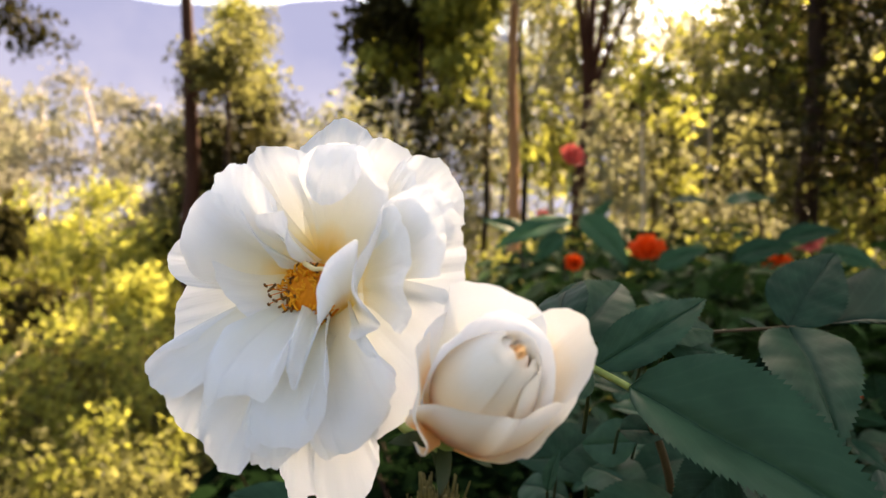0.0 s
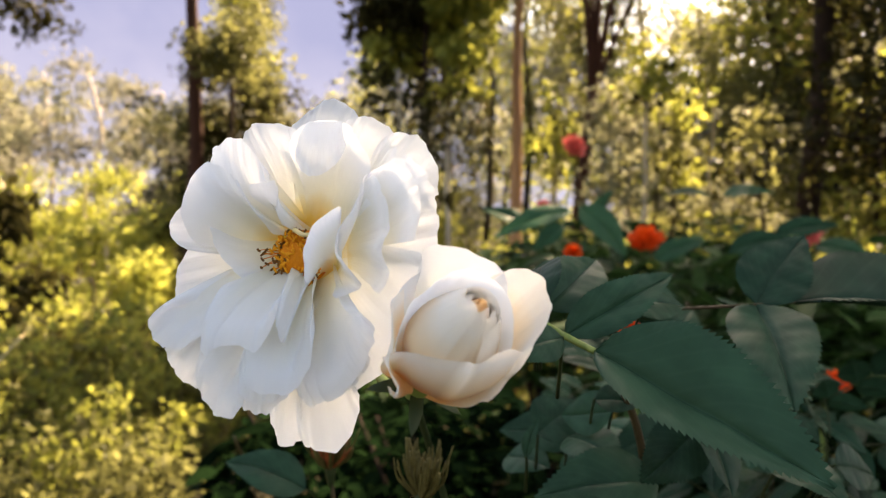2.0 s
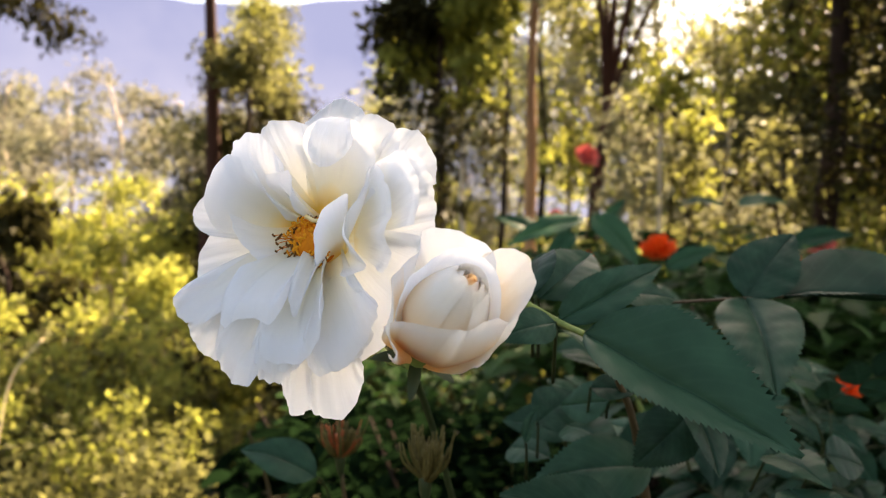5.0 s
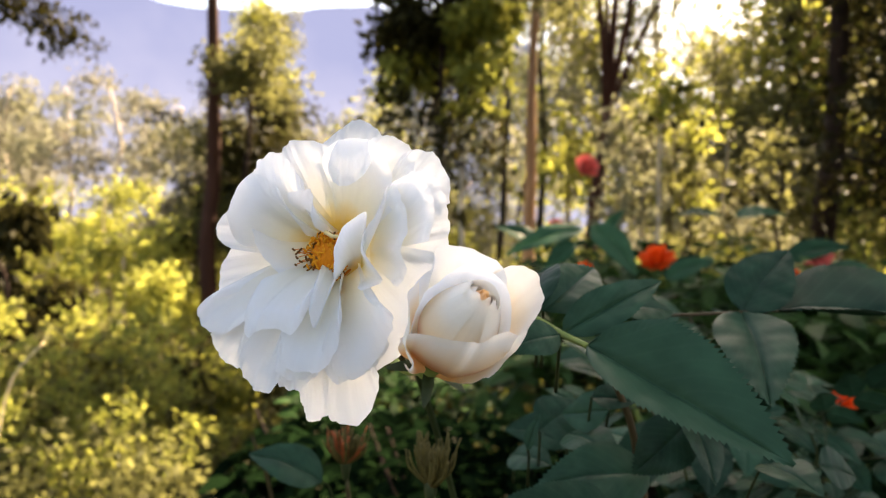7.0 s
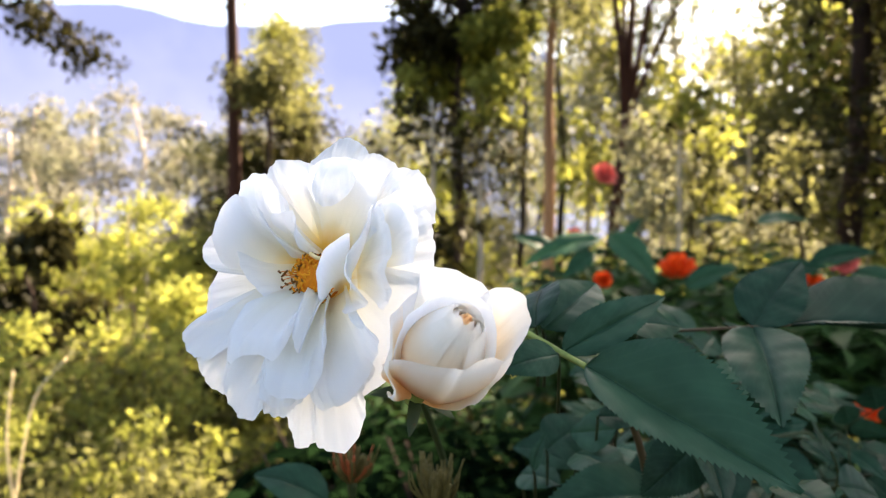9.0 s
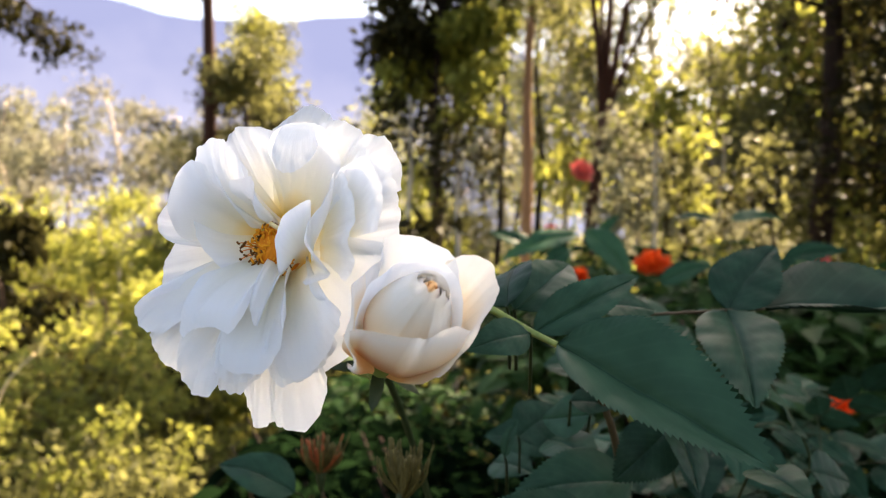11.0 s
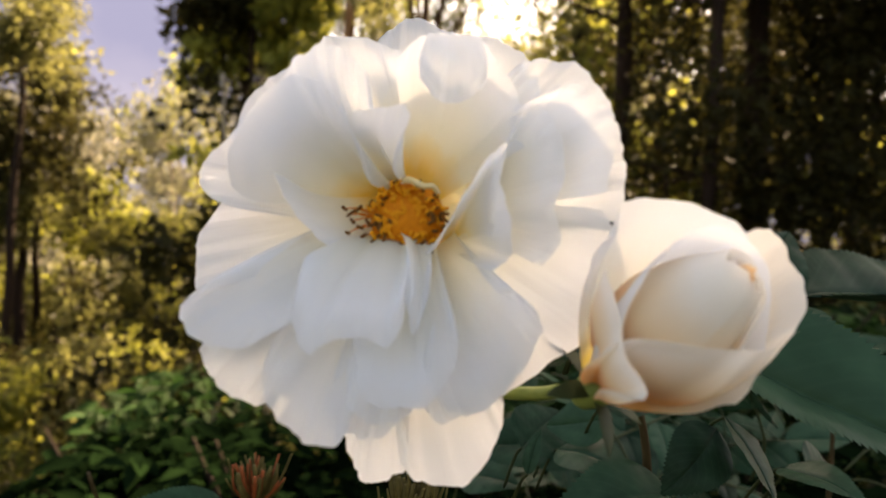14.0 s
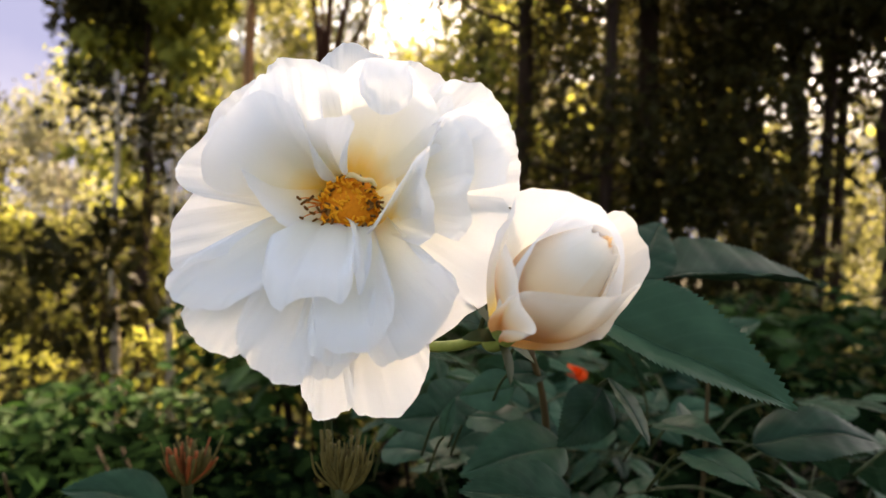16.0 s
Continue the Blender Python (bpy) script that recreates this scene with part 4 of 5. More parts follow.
    stem("petaloid", [Vector(p) * 0.001 for p in ((2.0, 5.6, 0.5), (3.5, 5.5, 2.6), (5.6, 4.4, 3.0), (7.6, 4.2, 2.4), (8.6, 2.8, 1.0))], 0.00075, 0.0005, PETALOID, rose, "pale curled petal scrap among the stamens", sides=7)
    # hip, sepals and stalk behind
    v, f = tube([Vector((0, 0, z)) * 0.001 for z in (-20, -18, -14, -10, -8)], [0.0016, 0.003, 0.0042, 0.0038, 0.003], 12)
    mesh_ob("hip", v, f, STEM, rose)
    for k in range(5):
        sepal(rose, 20 + 72 * k, 20, 3.2, 1.9).location = (0, 0, -0.010)
    inv = rose.matrix_world.inverted()
    stem("stalk", [inv @ Vector(p) for p in ((0.0165, 0.0109, 1.2523), (0.020, 0.024, 1.244), (0.030, 0.045, 1.218), (0.036, 0.10, 1.190), (0.05, 0.15, 1.13), (0.08, 0.2, 1.0))], 0.0017, 0.0019, STALK, rose)
    tagged(rose, "fully open creamy white rose with ruffled petals and orange stamens", "rose")


def build_bud():
    bud = new("white_rosebud")
    bud.matrix_world = frame_of((0.0477, -0.0276, 1.2200), (0.403, -0.656, 0.638), (-0.1, 0.5, 0.85)) @ Matrix.Scale(1.035, 4)
    gp = lambda *guides, gold=0.0, **k: guided_petal(bud, guides, origin=(0, 0, 1), outward=True, neck=2.5, gold=gold, **k)
    wp = lambda *a, **k: wrapped_petal(bud, *a, **k)
    # broad petal standing behind, and the flared one beside it
    gp((-9, 15, 16), (-5.2, 19, 20), (-4.8, 23, 25), (0.1, 19.5, 31.3), (3.3, 14.3, 34.1), (6.2, 9.6, 35.2), (9, 6, 32), belly=0.22, roll=0.6, seed=51, mat=PETAL, pleat=0.4)
    gp((5.5, 10, 33), (9, 10, 37), (14.5, 9.3, 37), (16.5, 5.4, 36), (15.5, 0.3, 35.5), (12.5, -4.5, 34), (11, -7.5, 26), (6, -11.5, 19), belly=0.30, roll=0.8, seed=52, pleat=0.3, mat=CREAM, gold=0.12)
    # cupped petal round the heart
    gp((-12, -1, 16), (-12.2, 2.5, 19), (-10.9, 6.2, 25), (-6.3, 10, 29.5), (-2.6, 10.3, 33.7), (2, 7.5, 36), (6.5, 3, 35), (8.6, -2, 31), (8, -8, 26), belly=0.26, roll=0.4, seed=53, pleat=0.3, gold=0.2)
    # front petal with a white turned lip, and the pointed one at its side
    gp((-14, -1, 15), (-12.5, -1.2, 18), (-9, -1.6, 19.5), (-5.6, -4.2, 23.2), (-2.1, -6.8, 27.3), (-0.6, -9.0, 30.6), (3.2, -7.2, 34.5), (9, -6, 31), belly=0.43, roll=0.9, seed=54, pleat=0.3, ruffle=0.6, mat=CREAM, gold=-0.12)
    gp((-9, 13, 20), (-12.6, 9.6, 19.8), (-13.2, 2.2, 18.8), (-14.6, -3.5, 17.6), (-12.6, -8.2, 17.2), (-13.4, -10, 16.0), (-12.6, -7, 12.5), (-11.5, -4.5, 8.5), belly=0.30, roll=0.8, seed=55, pleat=0.3, ruffle=0.5, mat=CREAM, gold=-0.05)
    # furled heart
    heart = [wp(75, 160, 0.74, 1.06, flare=0.3, tuck=0.08, seed=5, square=0.05, shut=0.50),
             wp(225, 165, 0.70, 1.05, tuck=0.10, seed=6, square=0.03, shut=0.53),
             wp(330, 168, 0.66, 1.055, tuck=0.10, seed=7, square=0.03, shut=0.563),
             wp(120, 172, 0.61, 1.06, tuck=0.12, seed=8, square=0.02, shut=0.593),
             wp(250, 176, 0.56, 1.065, tuck=0.12, seed=9, square=0.02, shut=0.628),
             wp(20, 176, 0.48, 1.07, tuck=0.14, seed=10, square=0.02, shut=0.65, mat=HEART),
             wp(140, 178, 0.36, 1.075, tuck=0.18, seed=11, square=0.02, shut=0.646, mat=HEART),
             wp(230, 178, 0.23, 1.08, tuck=0.25, seed=13, square=0.02, shut=0.65, mat=HEART),
             wp(300, 178, 0.14, 1.08, tuck=0.3, seed=12, square=0.02, shut=0.71, mat=HEART)]
    for petal in heart:
        petal.location = (0.0005, 0.0020, 0)
    v, f = tube([Vector((0, 0, z)) * 0.001 for z in (-5, -4, -1.5, 0.5, 3)], [0.0014, 0.0024, 0.0034, 0.0036, 0.0034], 12)
    mesh_ob("hip", v, f, STEM, bud)
    for k in range(5):
        sepal(bud, 40 + 72 * k, 11, 3.0, 1.42, STALK)
    inv = bud.matrix_world.inverted()
    stem("stalk", [inv @ Vector(p) for p in ((0.0472, -0.0268, 1.2195), (0.0462, -0.0190, 1.2175), (0.0435, -0.0095, 1.2142), (0.0370, 0.0000, 1.2130), (0.030, 0.020, 1.216), (0.030, 0.045, 1.218))], 0.0013, 0.0016, STEM, bud)
    tagged(bud, "half-open creamy white rosebud with tightly furled heart", "rosebud")


# leaves of the rose
def leaflet_mesh(name, teeth=18, width=0.55, fold=0.25, arch=0.12, seed=0, lean=0.0, mat=None):
    """A unit-long serrated leaflet along +y, upper face to +z. lean: how much broader the half towards -x is."""
    rng = random.Random(seed)
    verts, uvs, faces = [], [], []
    rows = teeth * 2 + 1
    cols = (-1.0, -0.82, -0.5, -0.2, -0.035, 0.0, 0.035, 0.2, 0.5, 0.82, 1.0)
    wob = rng.uniform(-0.04, 0.04)
    for j in range(rows):
        t = j / (rows - 1)
        h = width / 2 * (math.sin(math.pi * t ** 0.72) ** 0.85 if 0 < t < 1 else 0) * (1.12 - 0.22 * t)
        for u in cols:
            out, fwd = 1.0, 0.0
            if abs(u) == 1 and j % 2 == 1:
                out = 1.0 + 0.019 / max(h, 0.03) * min(1, h * 12)
                fwd = 0.018
            x = u * h * out * (1 - lean * math.copysign(1, u)) + wob * math.sin(math.pi * t)
            z = fold * abs(u) * h + arch * math.sin(math.pi * t) * 0.75 + 0.012 * math.sin(t * 30) * abs(u) * 0.35
            z += 0.02 * noise.noise(Vector((u * 1.5 + seed, t * 4, 0))) - (0.012 if u == 0 else 0.0) - 0.10 * h * abs(u) ** 3
            z += 0.0025 * math.sin(58.0 * t - 20.0 * abs(u)) * (1 - abs(u)) * abs(u) * 2
            verts.append((x, t + fwd, z))
            uvs.append((u * 0.5 + 0.5, t))
    w = len(cols)
    faces = sheet(w, rows)
    me = bpy.data.meshes.new(name)
    me.from_pydata(verts, [], faces)
    me.materials.append(mat or ROSE_LEAF)
    me.polygons.foreach_set("use_smooth", [True] * len(me.polygons))
    layer = me.uv_layers.new(name="along")
    for loop in me.loops:
        layer.data[loop.index].uv = uvs[loop.vertex_index]
    return me


LEAFLETS = [leaflet_mesh("leaflet", 30, 0.56, 0.26, 0.08, 1), leaflet_mesh("leaflet", 26, 0.62, 0.24, 0.12, 2), leaflet_mesh("leaflet", 24, 0.58, 0.15, 0.16, 3), leaflet_mesh("leaflet", 24, 0.66, 0.22, 0.05, 4), leaflet_mesh("leaflet", 36, 0.46, 0.5, 0.04, 5, 0.24)]


BROAD_LEAF = leaflet_mesh("leaf", 9, 0.52, 0.22, 0.12, 8, mat=leaflet_stuff("broad_leaf", (0.006, 0.028, 0.012), (0.035, 0.10, 0.045), (0.06, 0.14, 0.07), 0.3))


def lay_leaflet(parent, base, tip, face, kind=0, wide=1.0, mesh=None):
    """A leaflet from base to tip whose upper side looks to face."""
    base, tip, face = Vector(base), Vector(tip), Vector(face)
    y = tip - base
    ln = y.length
    y.normalize()
    z = (face - y * face.dot(y)).normalized()
    x = y.cross(z)
    ob = new("leaf", mesh) if mesh else new("leaflet", LEAFLETS[kind])
    m = Matrix(((x.x * ln * wide, y.x * ln, z.x * ln, base.x), (x.y * ln * wide, y.y * ln, z.y * ln, base.y), (x.z * ln * wide, y.z * ln, z.z * ln, base.z), (0, 0, 0, 1)))
    ob.parent = parent
    ob.matrix_local = m
    return ob


build_open_rose()
build_bud()


def build_near_leaves():
    a = new("rose_leaf")
    lay_leaflet(a, (0.1020, 0.0190, 1.2186), (0.1580, -0.0201, 1.1915), (-0.03, -0.74, 0.58), 4, 0.95)
    lay_leaflet(a, (0.0967, 0.043, 1.2184), (0.1387, 0.0584, 1.239), (-0.1, -0.8, 0.5), 1, 0.54)
    stem("rachis", [(0.060, 0.05, 1.236), (0.08, 0.046, 1.227), (0.0967, 0.043, 1.2184), (0.1020, 0.0190, 1.2186)], 0.0017, 0.0011, STEM, a)
    tagged(a, "dark green serrated rose leaf with a large end leaflet", "leaf", "rose leaves")
    b = new("rose_leaf")
    lay_leaflet(b, (0.1917, 0.1054, 1.2206), (0.2210, 0.1250, 1.2500), (-0.3, -0.75, 0.6), 3, 0.98)
    lay_leaflet(b, (0.1917, 0.1054, 1.2206), (0.1797, 0.0440, 1.1920), (-0.2, -0.6, 0.78), 3, 0.7)
    lay_leaflet(b, (0.210, 0.1080, 1.2215), (0.3165, 0.1044, 1.2186), (0.0, -0.32, 0.95), 4, 1.0)
    stem("rachis", [(0.15, 0.12, 1.215), (0.1917, 0.1054, 1.2206), (0.210, 0.1080, 1.2215)], 0.0008, 0.0006, CANE, b)
    tagged(b, "spreading dark green rose leaf of broad toothed leaflets", "leaf", "rose leaves")


build_near_leaves()


def build_more_rose():
    """Further single leaflets, spent heads and canes of the rose bush."""
    bush = new("rose_bush")
    bush.location = (0.16, 0.30, 0.0)
    off = Vector((0.16, 0.30, ground_z(0.16, 0.30)))
    bush.location = off
    local = lambda pts: [Vector(p) - off for p in pts]
    for pts, r in (([(0.16, 0.30, -0.02), (0.14, 0.27, 0.5), (0.105, 0.23, 0.85), (0.08, 0.2, 1.0)], 0.004),
                   ([(0.18, 0.31, -0.02), (0.2, 0.2, 0.6), (0.17, 0.13, 1.0), (0.147, 0.11, 1.143), (0.13, 0.10, 1.19)], 0.0035),
                   ([(0.15, 0.33, -0.02), (0.06, 0.3, 0.6), (0.0, 0.22, 1.0), (-0.0127, 0.2066, 1.096)], 0.003),
                   ([(0.17, 0.33, -0.02), (0.1, 0.22, 0.6), (0.05, 0.12, 1.0), (0.0450, 0.1067, 1.127)], 0.003),
                   ([(0.2, 0.32, -0.02), (0.35, 0.32, 0.6), (0.42, 0.3, 0.95), (0.40, 0.27, 1.14)], 0.0035),
                   ([(0.2, 0.34, -0.02), (0.3, 0.45, 0.6), (0.36, 0.55, 1.0), (0.30, 0.5, 1.16)], 0.0035),
                   ([(0.13, 0.34, -0.02), (-0.05, 0.42, 0.6), (-0.12, 0.45, 0.95), (-0.13, 0.4, 1.05)], 0.003)):
        stem("cane", local(pts), r, r * 0.4, STALK if r > 0.0032 and pts[-1][0] < 0.05 else CANE, bush)
    tagged(bush, "tangled green and reddish canes of a rose bush", "rose bush")
    return bush


def single(base, tip, face, kind, label="dark green serrated rose leaf in shade", back=0.03, wide=1.0):
    """A rose leaf of which one leaflet stands out, on a short stalk."""
    leaf = new("rose_leaf")
    b, t = Vector(base), Vector(tip)
    lay_leaflet(leaf, b, t, face, kind, wide)
    stem("rachis", [b + Vector((0.004, back, -0.03)), b + Vector((0.002, back * 0.4, -0.008)), b], 0.0008, 0.0006, STALK, leaf, steps=3, sides=6)
    return tagged(leaf, label, "leaf", "rose leaves")


def build_compound():
    """A five-leaflet rose leaf along +y."""
    leaf = new("rose_leaf")
    rng = random.Random(5)
    stem("rachis", [(0.002, -0.03, -0.022), (0, -0.012, -0.006), (0, 0.015, 0), (0, 0.05, 0.002), (0, 0.07, 0)], 0.0009, 0.0006, STALK, leaf, steps=3, sides=6)
    lay_leaflet(leaf, (0, 0.068, 0), (0.004, 0.115, -0.006), (0, -0.1, 1), 1)
    for y, ln in ((0.025, 0.034), (0.052, 0.040)):
        for s in (-1, 1):
            lay_leaflet(leaf, (s * 0.001, y, 0), (s * ln * 0.86, y + ln * 0.45, -0.004), (s * 0.15, rng.uniform(-0.2, 0.2), 1), rng.choice((1, 2, 3)))
    return tagged(leaf, "dark green five-part rose leaf on its stalk", "leaf", "rose leaves")


def scatter_rose_leaves():
    rng = random.Random(21)
    first = build_compound()
    placed = 0
    spots = [Vector((0.36, 0.5, 1.05))]
    first_m = None
    while placed < 46:
        x, y = rng.uniform(-0.28, 0.62), rng.uniform(0.10, 0.68)
        d = math.hypot(x - 0.04, y + 0.19)
        b = math.degrees(math.atan2(x - 0.04, y + 0.19))
        drop = 18 if b < -10 else 18 - 5 * (b + 10) / 10 if b < 0 else 13 - 6 * min(1, b / 18)
        top = 1.25 - d * math.tan(radians(drop)) - 0.06
        z = top - abs(rng.gauss(0, 0.11))
        if b < -24 or d < 0.31 or (b > 2 and d < 0.38 and z > 1.13):
            continue
        if -12 < b < 17 and d < 0.75 and rng.random() < 0.75:
            continue
        here = Vector((x, y, z))
        if min((here - q).length for q in spots) > 0.11:
            continue
        spots.append(here)
        m = Matrix.Translation((x, y, z)) @ Euler((rng.uniform(-0.7, 1.0), rng.uniform(-0.8, 0.8), rng.uniform(0, 6.28))).to_matrix().to_4x4()
        m = m @ Matrix.Scale(rng.uniform(0.9, 1.35), 4)
        if first_m is None:
            first_m = m
            first.matrix_world = m
        else:
            c = copy_thing(first, m)
            c.matrix_basis = m
        placed += 1


def spent_rose(at, h, tips, seed, label):
    """A faded head: hip, shrivelled sepals and a tuft of dry stamens."""
    rng = random.Random(seed)
    head = new("spent_rose")
    head.location = at
    v, f = tube([Vector((0, 0, z)) for z in (-0.012, -0.009, -0.004, 0.0, 0.003)], [0.0013, 0.0022, 0.003, 0.0033, 0.002], 10)
    mesh_ob("hip", v, f, STALK, head)
    for k in range(64):
        a, sp = rng.uniform(0, 6.28), rng.uniform(0.15, 1.0)
        ln = h * rng.uniform(0.55, 1.0)
        out = Vector((math.cos(a), math.sin(a), 0))
        p1 = out * (sp * 0.46 * h) + Vector((0, 0, ln * 0.42))
        p2 = out * (sp * 0.62 * h) + Vector((rng.uniform(-1, 1), rng.uniform(-1, 1), 0)) * 0.0022 + Vector((0, 0, ln * rng.uniform(0.8, 1.0)))
        thick = rng.random() < 0.4
        red = rng.random() < (0.2 if tips == RED_TIP else 0.1)
        stem("dry_sepal" if thick else "dry_stamen", [(0, 0, -0.001), p1, p2], 0.0017 if thick else 0.0008, 0.0008 if thick else 0.0004, tips if red else DRY, head, sides=5, steps=3)
    stem("stalk", [(0, 0, -0.01), (0.002, 0.004, -0.03), (0.004, 0.006, -0.06), (0.01, 0.012, -0.10)], 0.0013, 0.0014, STALK, head, sides=6)
    return tagged(head, label, "spent rose", "spent roses")


def shrub_leaves(rng, n, place, length, ratio=0.42, tilt=0.6):
    """Bent oval leaves; place(rng) gives each one's foot."""
    prof = ((0.0, 0.0), (0.22, 0.75), (0.5, 1.0), (0.78, 0.62), (1.0, 0.0))
    verts, faces = [], []
    for _ in range(n):
        p = Vector(place(rng))
        a = rng.uniform(0, 6.28)
        y = Vector((math.cos(a), math.sin(a), rng.uniform(-tilt, tilt * 0.6))).normalized()
        x = y.cross(Vector((rng.gauss(0, 0.4), rng.gauss(0, 0.4), 1))).normalized()
        z = x.cross(y)
        ln = length * rng.uniform(0.6, 1.2)
        o = len(verts)
        for t, w in prof:
            c = p + y * (ln * t) - z * (ln * 0.22 * t * t)
            verts.append(tuple(c))
            if 0 < t < 1:
                hw = ln * ratio * 0.5 * w
                verts.append(tuple(c - x * hw + z * hw * 0.3))
                verts.append(tuple(c + x * hw + z * hw * 0.3))
        m = (o, o + 1, o + 4, o + 7, o + 10)
        le, ri = (o + 2, o + 5, o + 8), (o + 3, o + 6, o + 9)
        faces += [(m[0], m[1], le[0]), (m[0], ri[0], m[1]), (m[4], le[2], m[3]), (m[4], m[3], ri[2])]
        for k in range(2):
            faces += [(m[k + 1], m[k + 2], le[k + 1], le[k]), (m[k + 1], ri[k], ri[k + 1], m[k + 2])]
    return verts, faces


def shrub(x, y, rx, ry, top, n, leaf, size, seed, label):
    """A leafy shrub: stems from one foot and a mass of oval leaves."""
    rng = random.Random(seed)
    gz = ground_z(x, y)
    ob = new("flowering_shrub")
    ob.location = (x, y, gz - 0.03)
    h = top - gz
    for k in range(9):
        a = rng.uniform(0, 6.28)
        s = rng.uniform(0.3, 0.9)
        stem("branch", [(0, 0, 0), (math.cos(a) * rx * s * 0.4, math.sin(a) * ry * s * 0.4, h * 0.5), (math.cos(a) * rx * s, math.sin(a) * ry * s, h * rng.uniform(0.75, 0.97))], 0.011, 0.003, BARK, ob, sides=6, steps=4)

    def place(r):
        while True:
            u, v = r.uniform(-1, 1), r.uniform(-1, 1)
            if u * u + v * v < 1:
                break
        lim = h * (1 - 0.22 * (u * u + v * v)) * (1 + 0.10 * noise.noise(Vector((u * 2.3 + seed, v * 2.3, 0))))
        return u * rx, v * ry, lim * (1 - abs(r.gauss(0, 0.16)))

    v, f = shrub_leaves(rng, n, place, size)
    tagged(mesh_ob("foliage", v, f, leaf, ob), kind="stuff")
    return tagged(ob, label, "shrub", "flowering shrubs")


def red_flower(at, r, seed, mat, label, foot, tilt=60):
    """A many-petalled orange-red bloom on its stalk."""
    rng = random.Random(seed)
    fl = new("orange_flower")
    fl.location = at
    fl.rotation_euler = (radians(tilt), 0, rng.uniform(-0.6, 0.6))
    k = r / 0.045
    for ring, (cnt, rr, zz) in enumerate(((8, 40, 12), (7, 34, 24), (6, 22, 33), (4, 9, 36))):
        for i in range(cnt):
            p = open_petal(fl, 360 / cnt * i + ring * 23 + rng.uniform(-8, 8), rr, zz, 30 if ring < 2 else 20, cup=0.25, roll=0.25 if ring < 2 else -0.1, ruffle=1.2, seed=seed * 40 + ring * 10 + i, mat=mat)
            p.scale = (k, k, k)
    inv = fl.matrix_basis.inverted()
    c = Vector(at)
    stem("stalk", [inv @ c, inv @ (c + Vector((0.0, 0.03, -0.08))), inv @ (c + Vector(foot))], 0.003, 0.004, STEM, fl, sides=6)
    return tagged(fl, label, "flower", "orange flowers")


build_more_rose()
single((0.0905, 0.0562, 1.2251), (0.116, 0.0853, 1.2414), (-0.2, -0.8, 0.5), 1)
single((0.087, 0.0467, 1.2276), (0.0977, 0.0778, 1.2423), (-0.6, -0.8, 0.2), 2)
single((0.0943, 0.0344, 1.2197), (0.0715, 0.0248, 1.2147), (0.1, -0.7, 0.6), 2)
single((0.1262, 0.0813, 1.2241), (0.1559, 0.0944, 1.2213), (0.0, -0.6, 0.8), 3)
single((0.1352, 0.0886, 1.2168), (0.1572, 0.0923, 1.2115), (0.0, -0.8, 0.6), 3)
single((0.1014, 0.1399, 1.1486), (0.1263, 0.1547, 1.1598), (-0.2, -0.8, 0.5), 3, wide=1.3)
single((0.163, 0.0891, 1.1711), (0.1379, 0.0857, 1.1474), (-0.2, -0.8, 0.4), 2, wide=1.2)
single((0.1598, 0.0808, 1.1785), (0.1644, 0.0565, 1.1547), (0.5, -0.8, 0.2), 3, "dark glossy oval rose leaf turned edgewise")
single((0.2054, 0.1013, 1.1485), (0.2138, 0.0654, 1.1478), (0.0, -0.5, 0.85), 1)
single((0.2655, 0.0959, 1.1338), (0.337, 0.0731, 1.1338), (-0.1, -0.5, 0.85), 2, wide=0.8)
single((0.1249, 0.0525, 1.1385), (0.0772, 0.0572, 1.1451), (0.0, -0.6, 0.8), 0)
single((0.1159, 0.1339, 1.1494), (0.1352, 0.0986, 1.1447), (-0.1, -0.5, 0.85), 2)
single((0.0927, 0.1986, 1.1144), (0.1131, 0.1703, 1.1188), (-0.1, -0.6, 0.7), 3)
single((-0.0225, 0.1800, 1.1000), (-0.0700, 0.1900, 1.1115), (0.0, -0.62, 0.78), 1, "pale green rose leaf with toothed edge", wide=0.8)
single((0.0923, 0.1097, 1.1485), (0.0983, 0.1125, 1.1659), (-0.6, -0.8, 0.1), 0, "young yellow-green folded rose leaf", wide=0.6)
single((0.1215, 0.1044, 1.1774), (0.1424, 0.1037, 1.1753), (0.0, -0.6, 0.8), 3)
single((0.2013, 0.0752, 1.1429), (0.2077, 0.0371, 1.138), (0.0, -0.5, 0.85), 3)
single((0.1338, 0.12, 1.167), (0.1141, 0.1425, 1.1573), (-0.1, -0.8, 0.5), 3)
single((0.1489, 0.0972, 1.1437), (0.0947, 0.0951, 1.1357), (0.0, -0.6, 0.8), 2)
single((0.2467, 0.1322, 1.1378), (0.2702, 0.1396, 1.1298), (-0.2, -0.7, 0.7), 3, wide=1.3)
single((0.1324, 0.1758, 1.1383), (0.0863, 0.1814, 1.1356), (0.0, -0.7, 0.7), 0)
spent_rose((-0.0127, 0.2066, 1.1025), 0.026, RED_TIP, 3, "faded rose head with dry red-tipped stamens")
spent_rose((0.0450, 0.1067, 1.1300), 0.026, DRY, 4, "faded rose head with olive dry stamens")
scatter_rose_leaves()

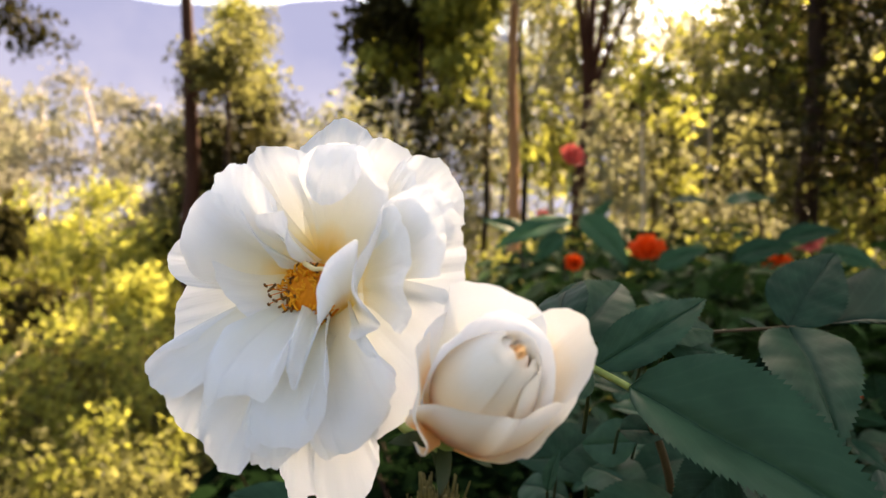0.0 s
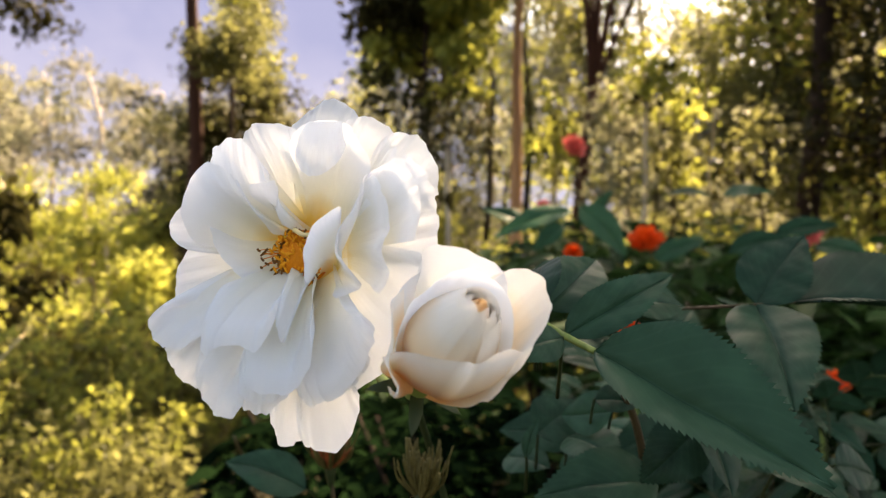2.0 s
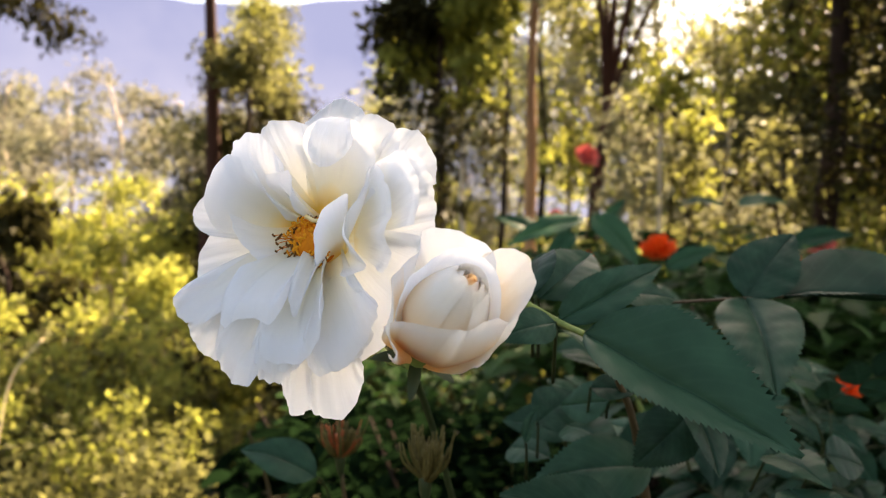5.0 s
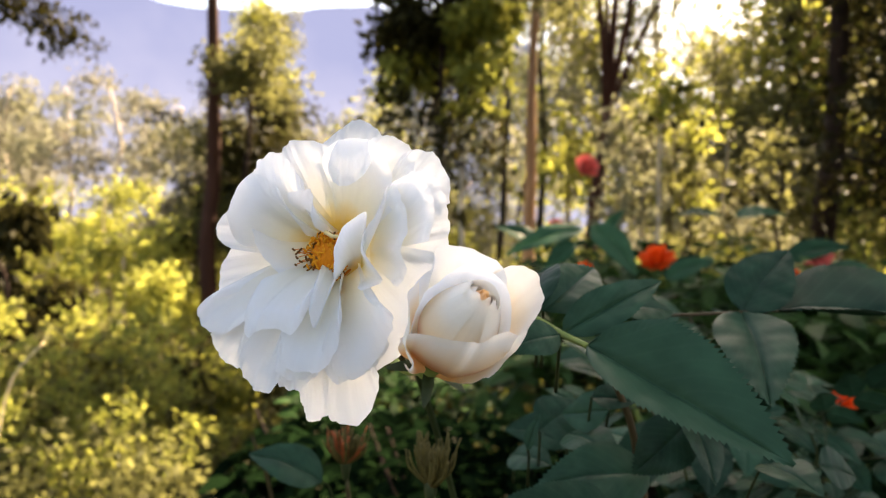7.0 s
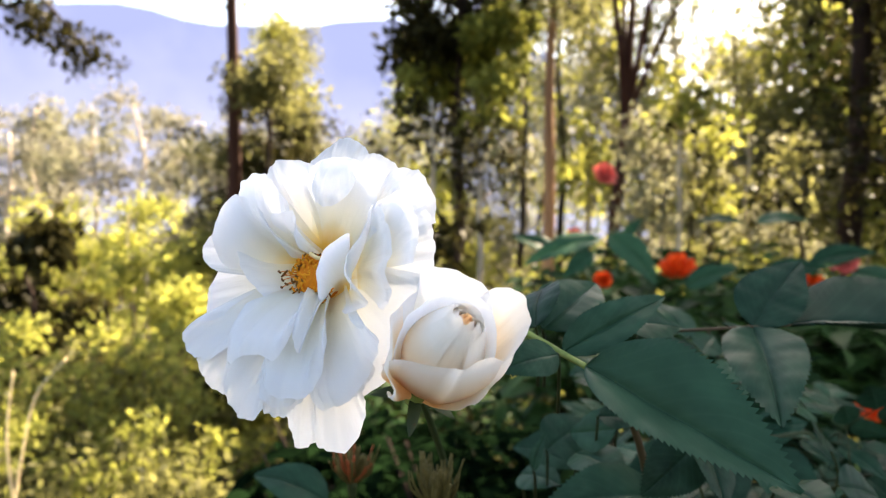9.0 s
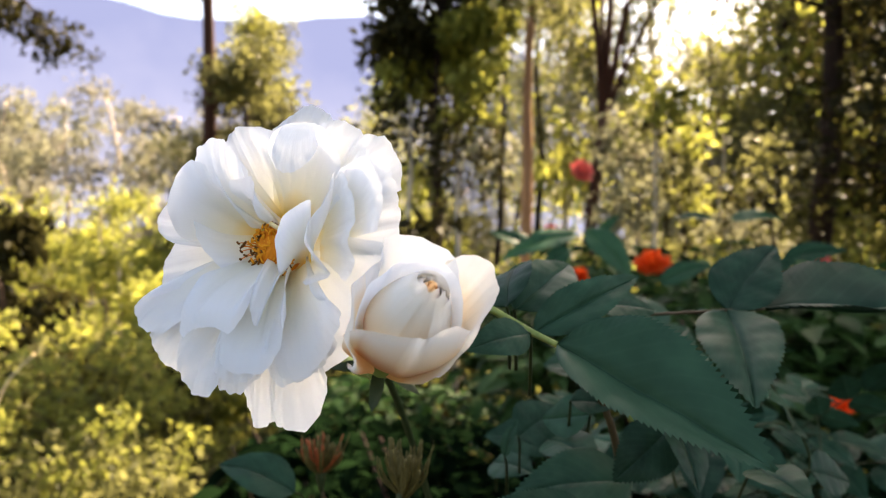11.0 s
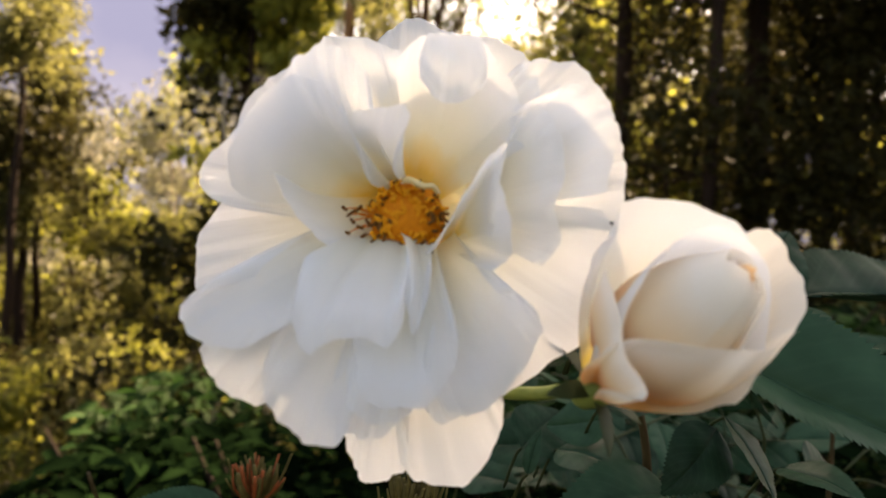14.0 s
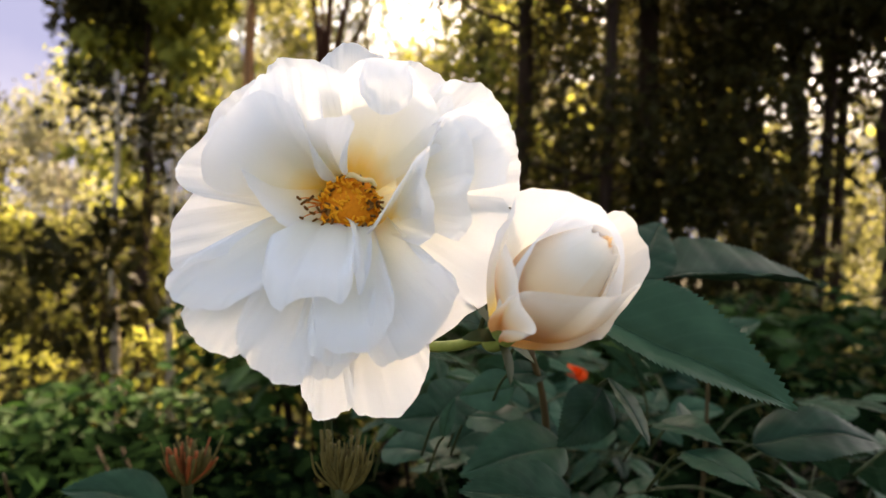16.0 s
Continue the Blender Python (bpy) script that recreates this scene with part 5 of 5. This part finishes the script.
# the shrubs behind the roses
# Shade-dark leaf masses fill the black gaps between the rose leaves.
shrub(0.15, 0.62, 0.42, 0.26, 0.92, 3400, DEEP_SHADE_LEAF, 0.045, 39, "dense growth under the roses in shade-dark colour")
shrub(0.24, 0.40, 0.34, 0.2, 0.98, 3200, DEEP_SHADE_LEAF, 0.045, 45, "dense growth close under the roses in shade-dark colour")
shrub(0.62, 0.55, 0.34, 0.26, 0.94, 1900, DEEP_SHADE_LEAF, 0.045, 40, "dense growth beside the roses in shade-dark colour")
orange_shrub = shrub(0.75, 1.75, 0.62, 0.5, 1.2, 1500, SHRUB_LEAF, 0.105, 31, "dark green shrub with orange blooms")
for base, tip, face, wide in (((0.42, 1.70, 1.234), (0.541, 1.66, 1.10), (0.35, -0.9, 0.35), 0.9), ((0.41, 1.75, 1.221), (0.189, 1.72, 1.14), (0.1, -0.55, 0.8), 0.62), ((0.469, 1.80, 1.20), (0.536, 1.80, 1.279), (-0.3, -0.8, 0.3), 0.6), ((0.861, 1.90, 1.264), (0.713, 1.88, 1.268), (0, -0.35, 0.9), 0.8), ((0.89, 1.90, 1.268), (1.04, 1.88, 1.273), (0, -0.4, 0.9), 0.9), ((0.379, 1.70, 1.185), (0.295, 1.68, 1.112), (-0.2, -0.8, 0.5), 0.9), ((0.599, 1.60, 1.10), (0.724, 1.58, 1.15), (0, -0.7, 0.7), 0.8), ((0.30, 1.78, 1.17), (0.16, 1.80, 1.22), (-0.2, -0.6, 0.8), 0.8), ((1.00, 1.80, 1.15), (1.16, 1.75, 1.19), (0.1, -0.7, 0.7), 0.8), ((1.12, 1.80, 1.13), (1.25, 1.70, 1.08), (0.1, -0.7, 0.6), 0.9), ((0.80, 1.62, 1.12), (0.93, 1.55, 1.16), (0.1, -0.7, 0.6), 0.9)):
    lay_leaflet(orange_shrub, Vector(base) - orange_shrub.location, Vector(tip) - orange_shrub.location, face, wide=wide, mesh=BROAD_LEAF)
shrub(0.85, 2.6, 0.85, 0.4, 1.2, 1500, BUSH_LEAF, 0.10, 46, "dense dark green shrub behind the orange blooms")
shrub(0.12, 1.25, 0.4, 0.3, 0.86, 1300, DEEP_SHADE_LEAF, 0.06, 47, "low growth behind the faded roses in shade-dark colour")
shrub(1.45, 1.9, 0.7, 0.6, 1.12, 1500, SHRUB_LEAF, 0.11, 32, "dark green leafy shrub beside the roses")
shrub(0.46, 2.3, 0.34, 0.45, 1.18, 650, SHRUB_LEAF, 0.095, 33, "dark green shrub behind the roses")
shrub(2.3, 1.7, 0.7, 0.7, 1.05, 800, BUSH_LEAF, 0.11, 34, "shaded dark green shrub at the garden edge")
shrub(0.75, 0.95, 0.35, 0.3, 0.97, 900, DEEP_SHADE_LEAF, 0.06, 35, "low shrub with red blooms and shade-dark leaf colour")
shrub(1.3, 0.8, 0.45, 0.4, 1.0, 1000, DEEP_SHADE_LEAF, 0.065, 36, "low shrub near the roses in shade-dark leaf colour")
shrub(-0.2, 1.6, 0.38, 0.4, 0.74, 900, DEEP_SHADE_LEAF, 0.095, 37, "low shrub in shade-dark leaf colour")
shrub(-0.2, 2.7, 0.5, 0.45, 0.62, 600, BUSH_LEAF, 0.095, 38, "dark green shrub on the bank's edge")
red_flower((0.66, 1.885, 1.125), 0.062, 1, RED, "bright orange-red bloom on the shrub", (0.02, 0.05, -0.3), 32)
red_flower((0.5252, 2.405, 1.4383), 0.055, 2, PINK_RED, "coral red bloom on a tall stalk", (-0.05, 0.0, -0.5))
red_flower((1.2264, 2.054, 1.145), 0.05, 3, PINK_RED, "coral red bloom among dark leaves", (0.02, 0.05, -0.3))
red_flower((0.9935, 1.7673, 1.0923), 0.045, 4, RED, "orange-red bloom among dark leaves", (0.02, 0.05, -0.3))
red_flower((0.6842, 0.8950, 0.972), 0.024, 5, RED, "small orange-red bloom low in the shrub", (0.02, 0.05, -0.2), 35)
red_flower((0.4202, 2.3927, 1.2119), 0.035, 6, PINK_RED, "dull red bloom half hidden by leaves", (0.0, 0.05, -0.3))
red_flower((0.4205, 1.7774, 1.0986), 0.03, 7, RED, "small red bloom among dark leaves", (0.0, 0.05, -0.3))
red_flower((0.3584, 0.944, 1.0487), 0.024, 8, RED, "small orange bloom behind the rose leaves", (0.1, 0.1, -0.3))


def dry_stalk():
    """A bent pale grass stalk at the garden's edge."""
    x, y = -1.31, 1.75
    g = ground_z(x, y)
    ob = new("dry_stalk")
    ob.location = (x, y, g)
    stem("stalk", [(0, 0, -0.02), (0.0, 0.0, 0.35 - g), (0.01, 0.03, 0.56 - g), (0.03, 0.07, 0.72 - g), (0.09, 0.13, 0.82 - g)], 0.004, 0.002, STRAW, ob)
    stem("side_stalk", [(0.0, 0.0, 0.4 - g), (-0.02, 0.0, 0.6 - g), (-0.01, 0.02, 0.8 - g)], 0.004, 0.002, STRAW, ob)
    tagged(ob, "bent dry straw-coloured stalk", "plant")


dry_stalk()
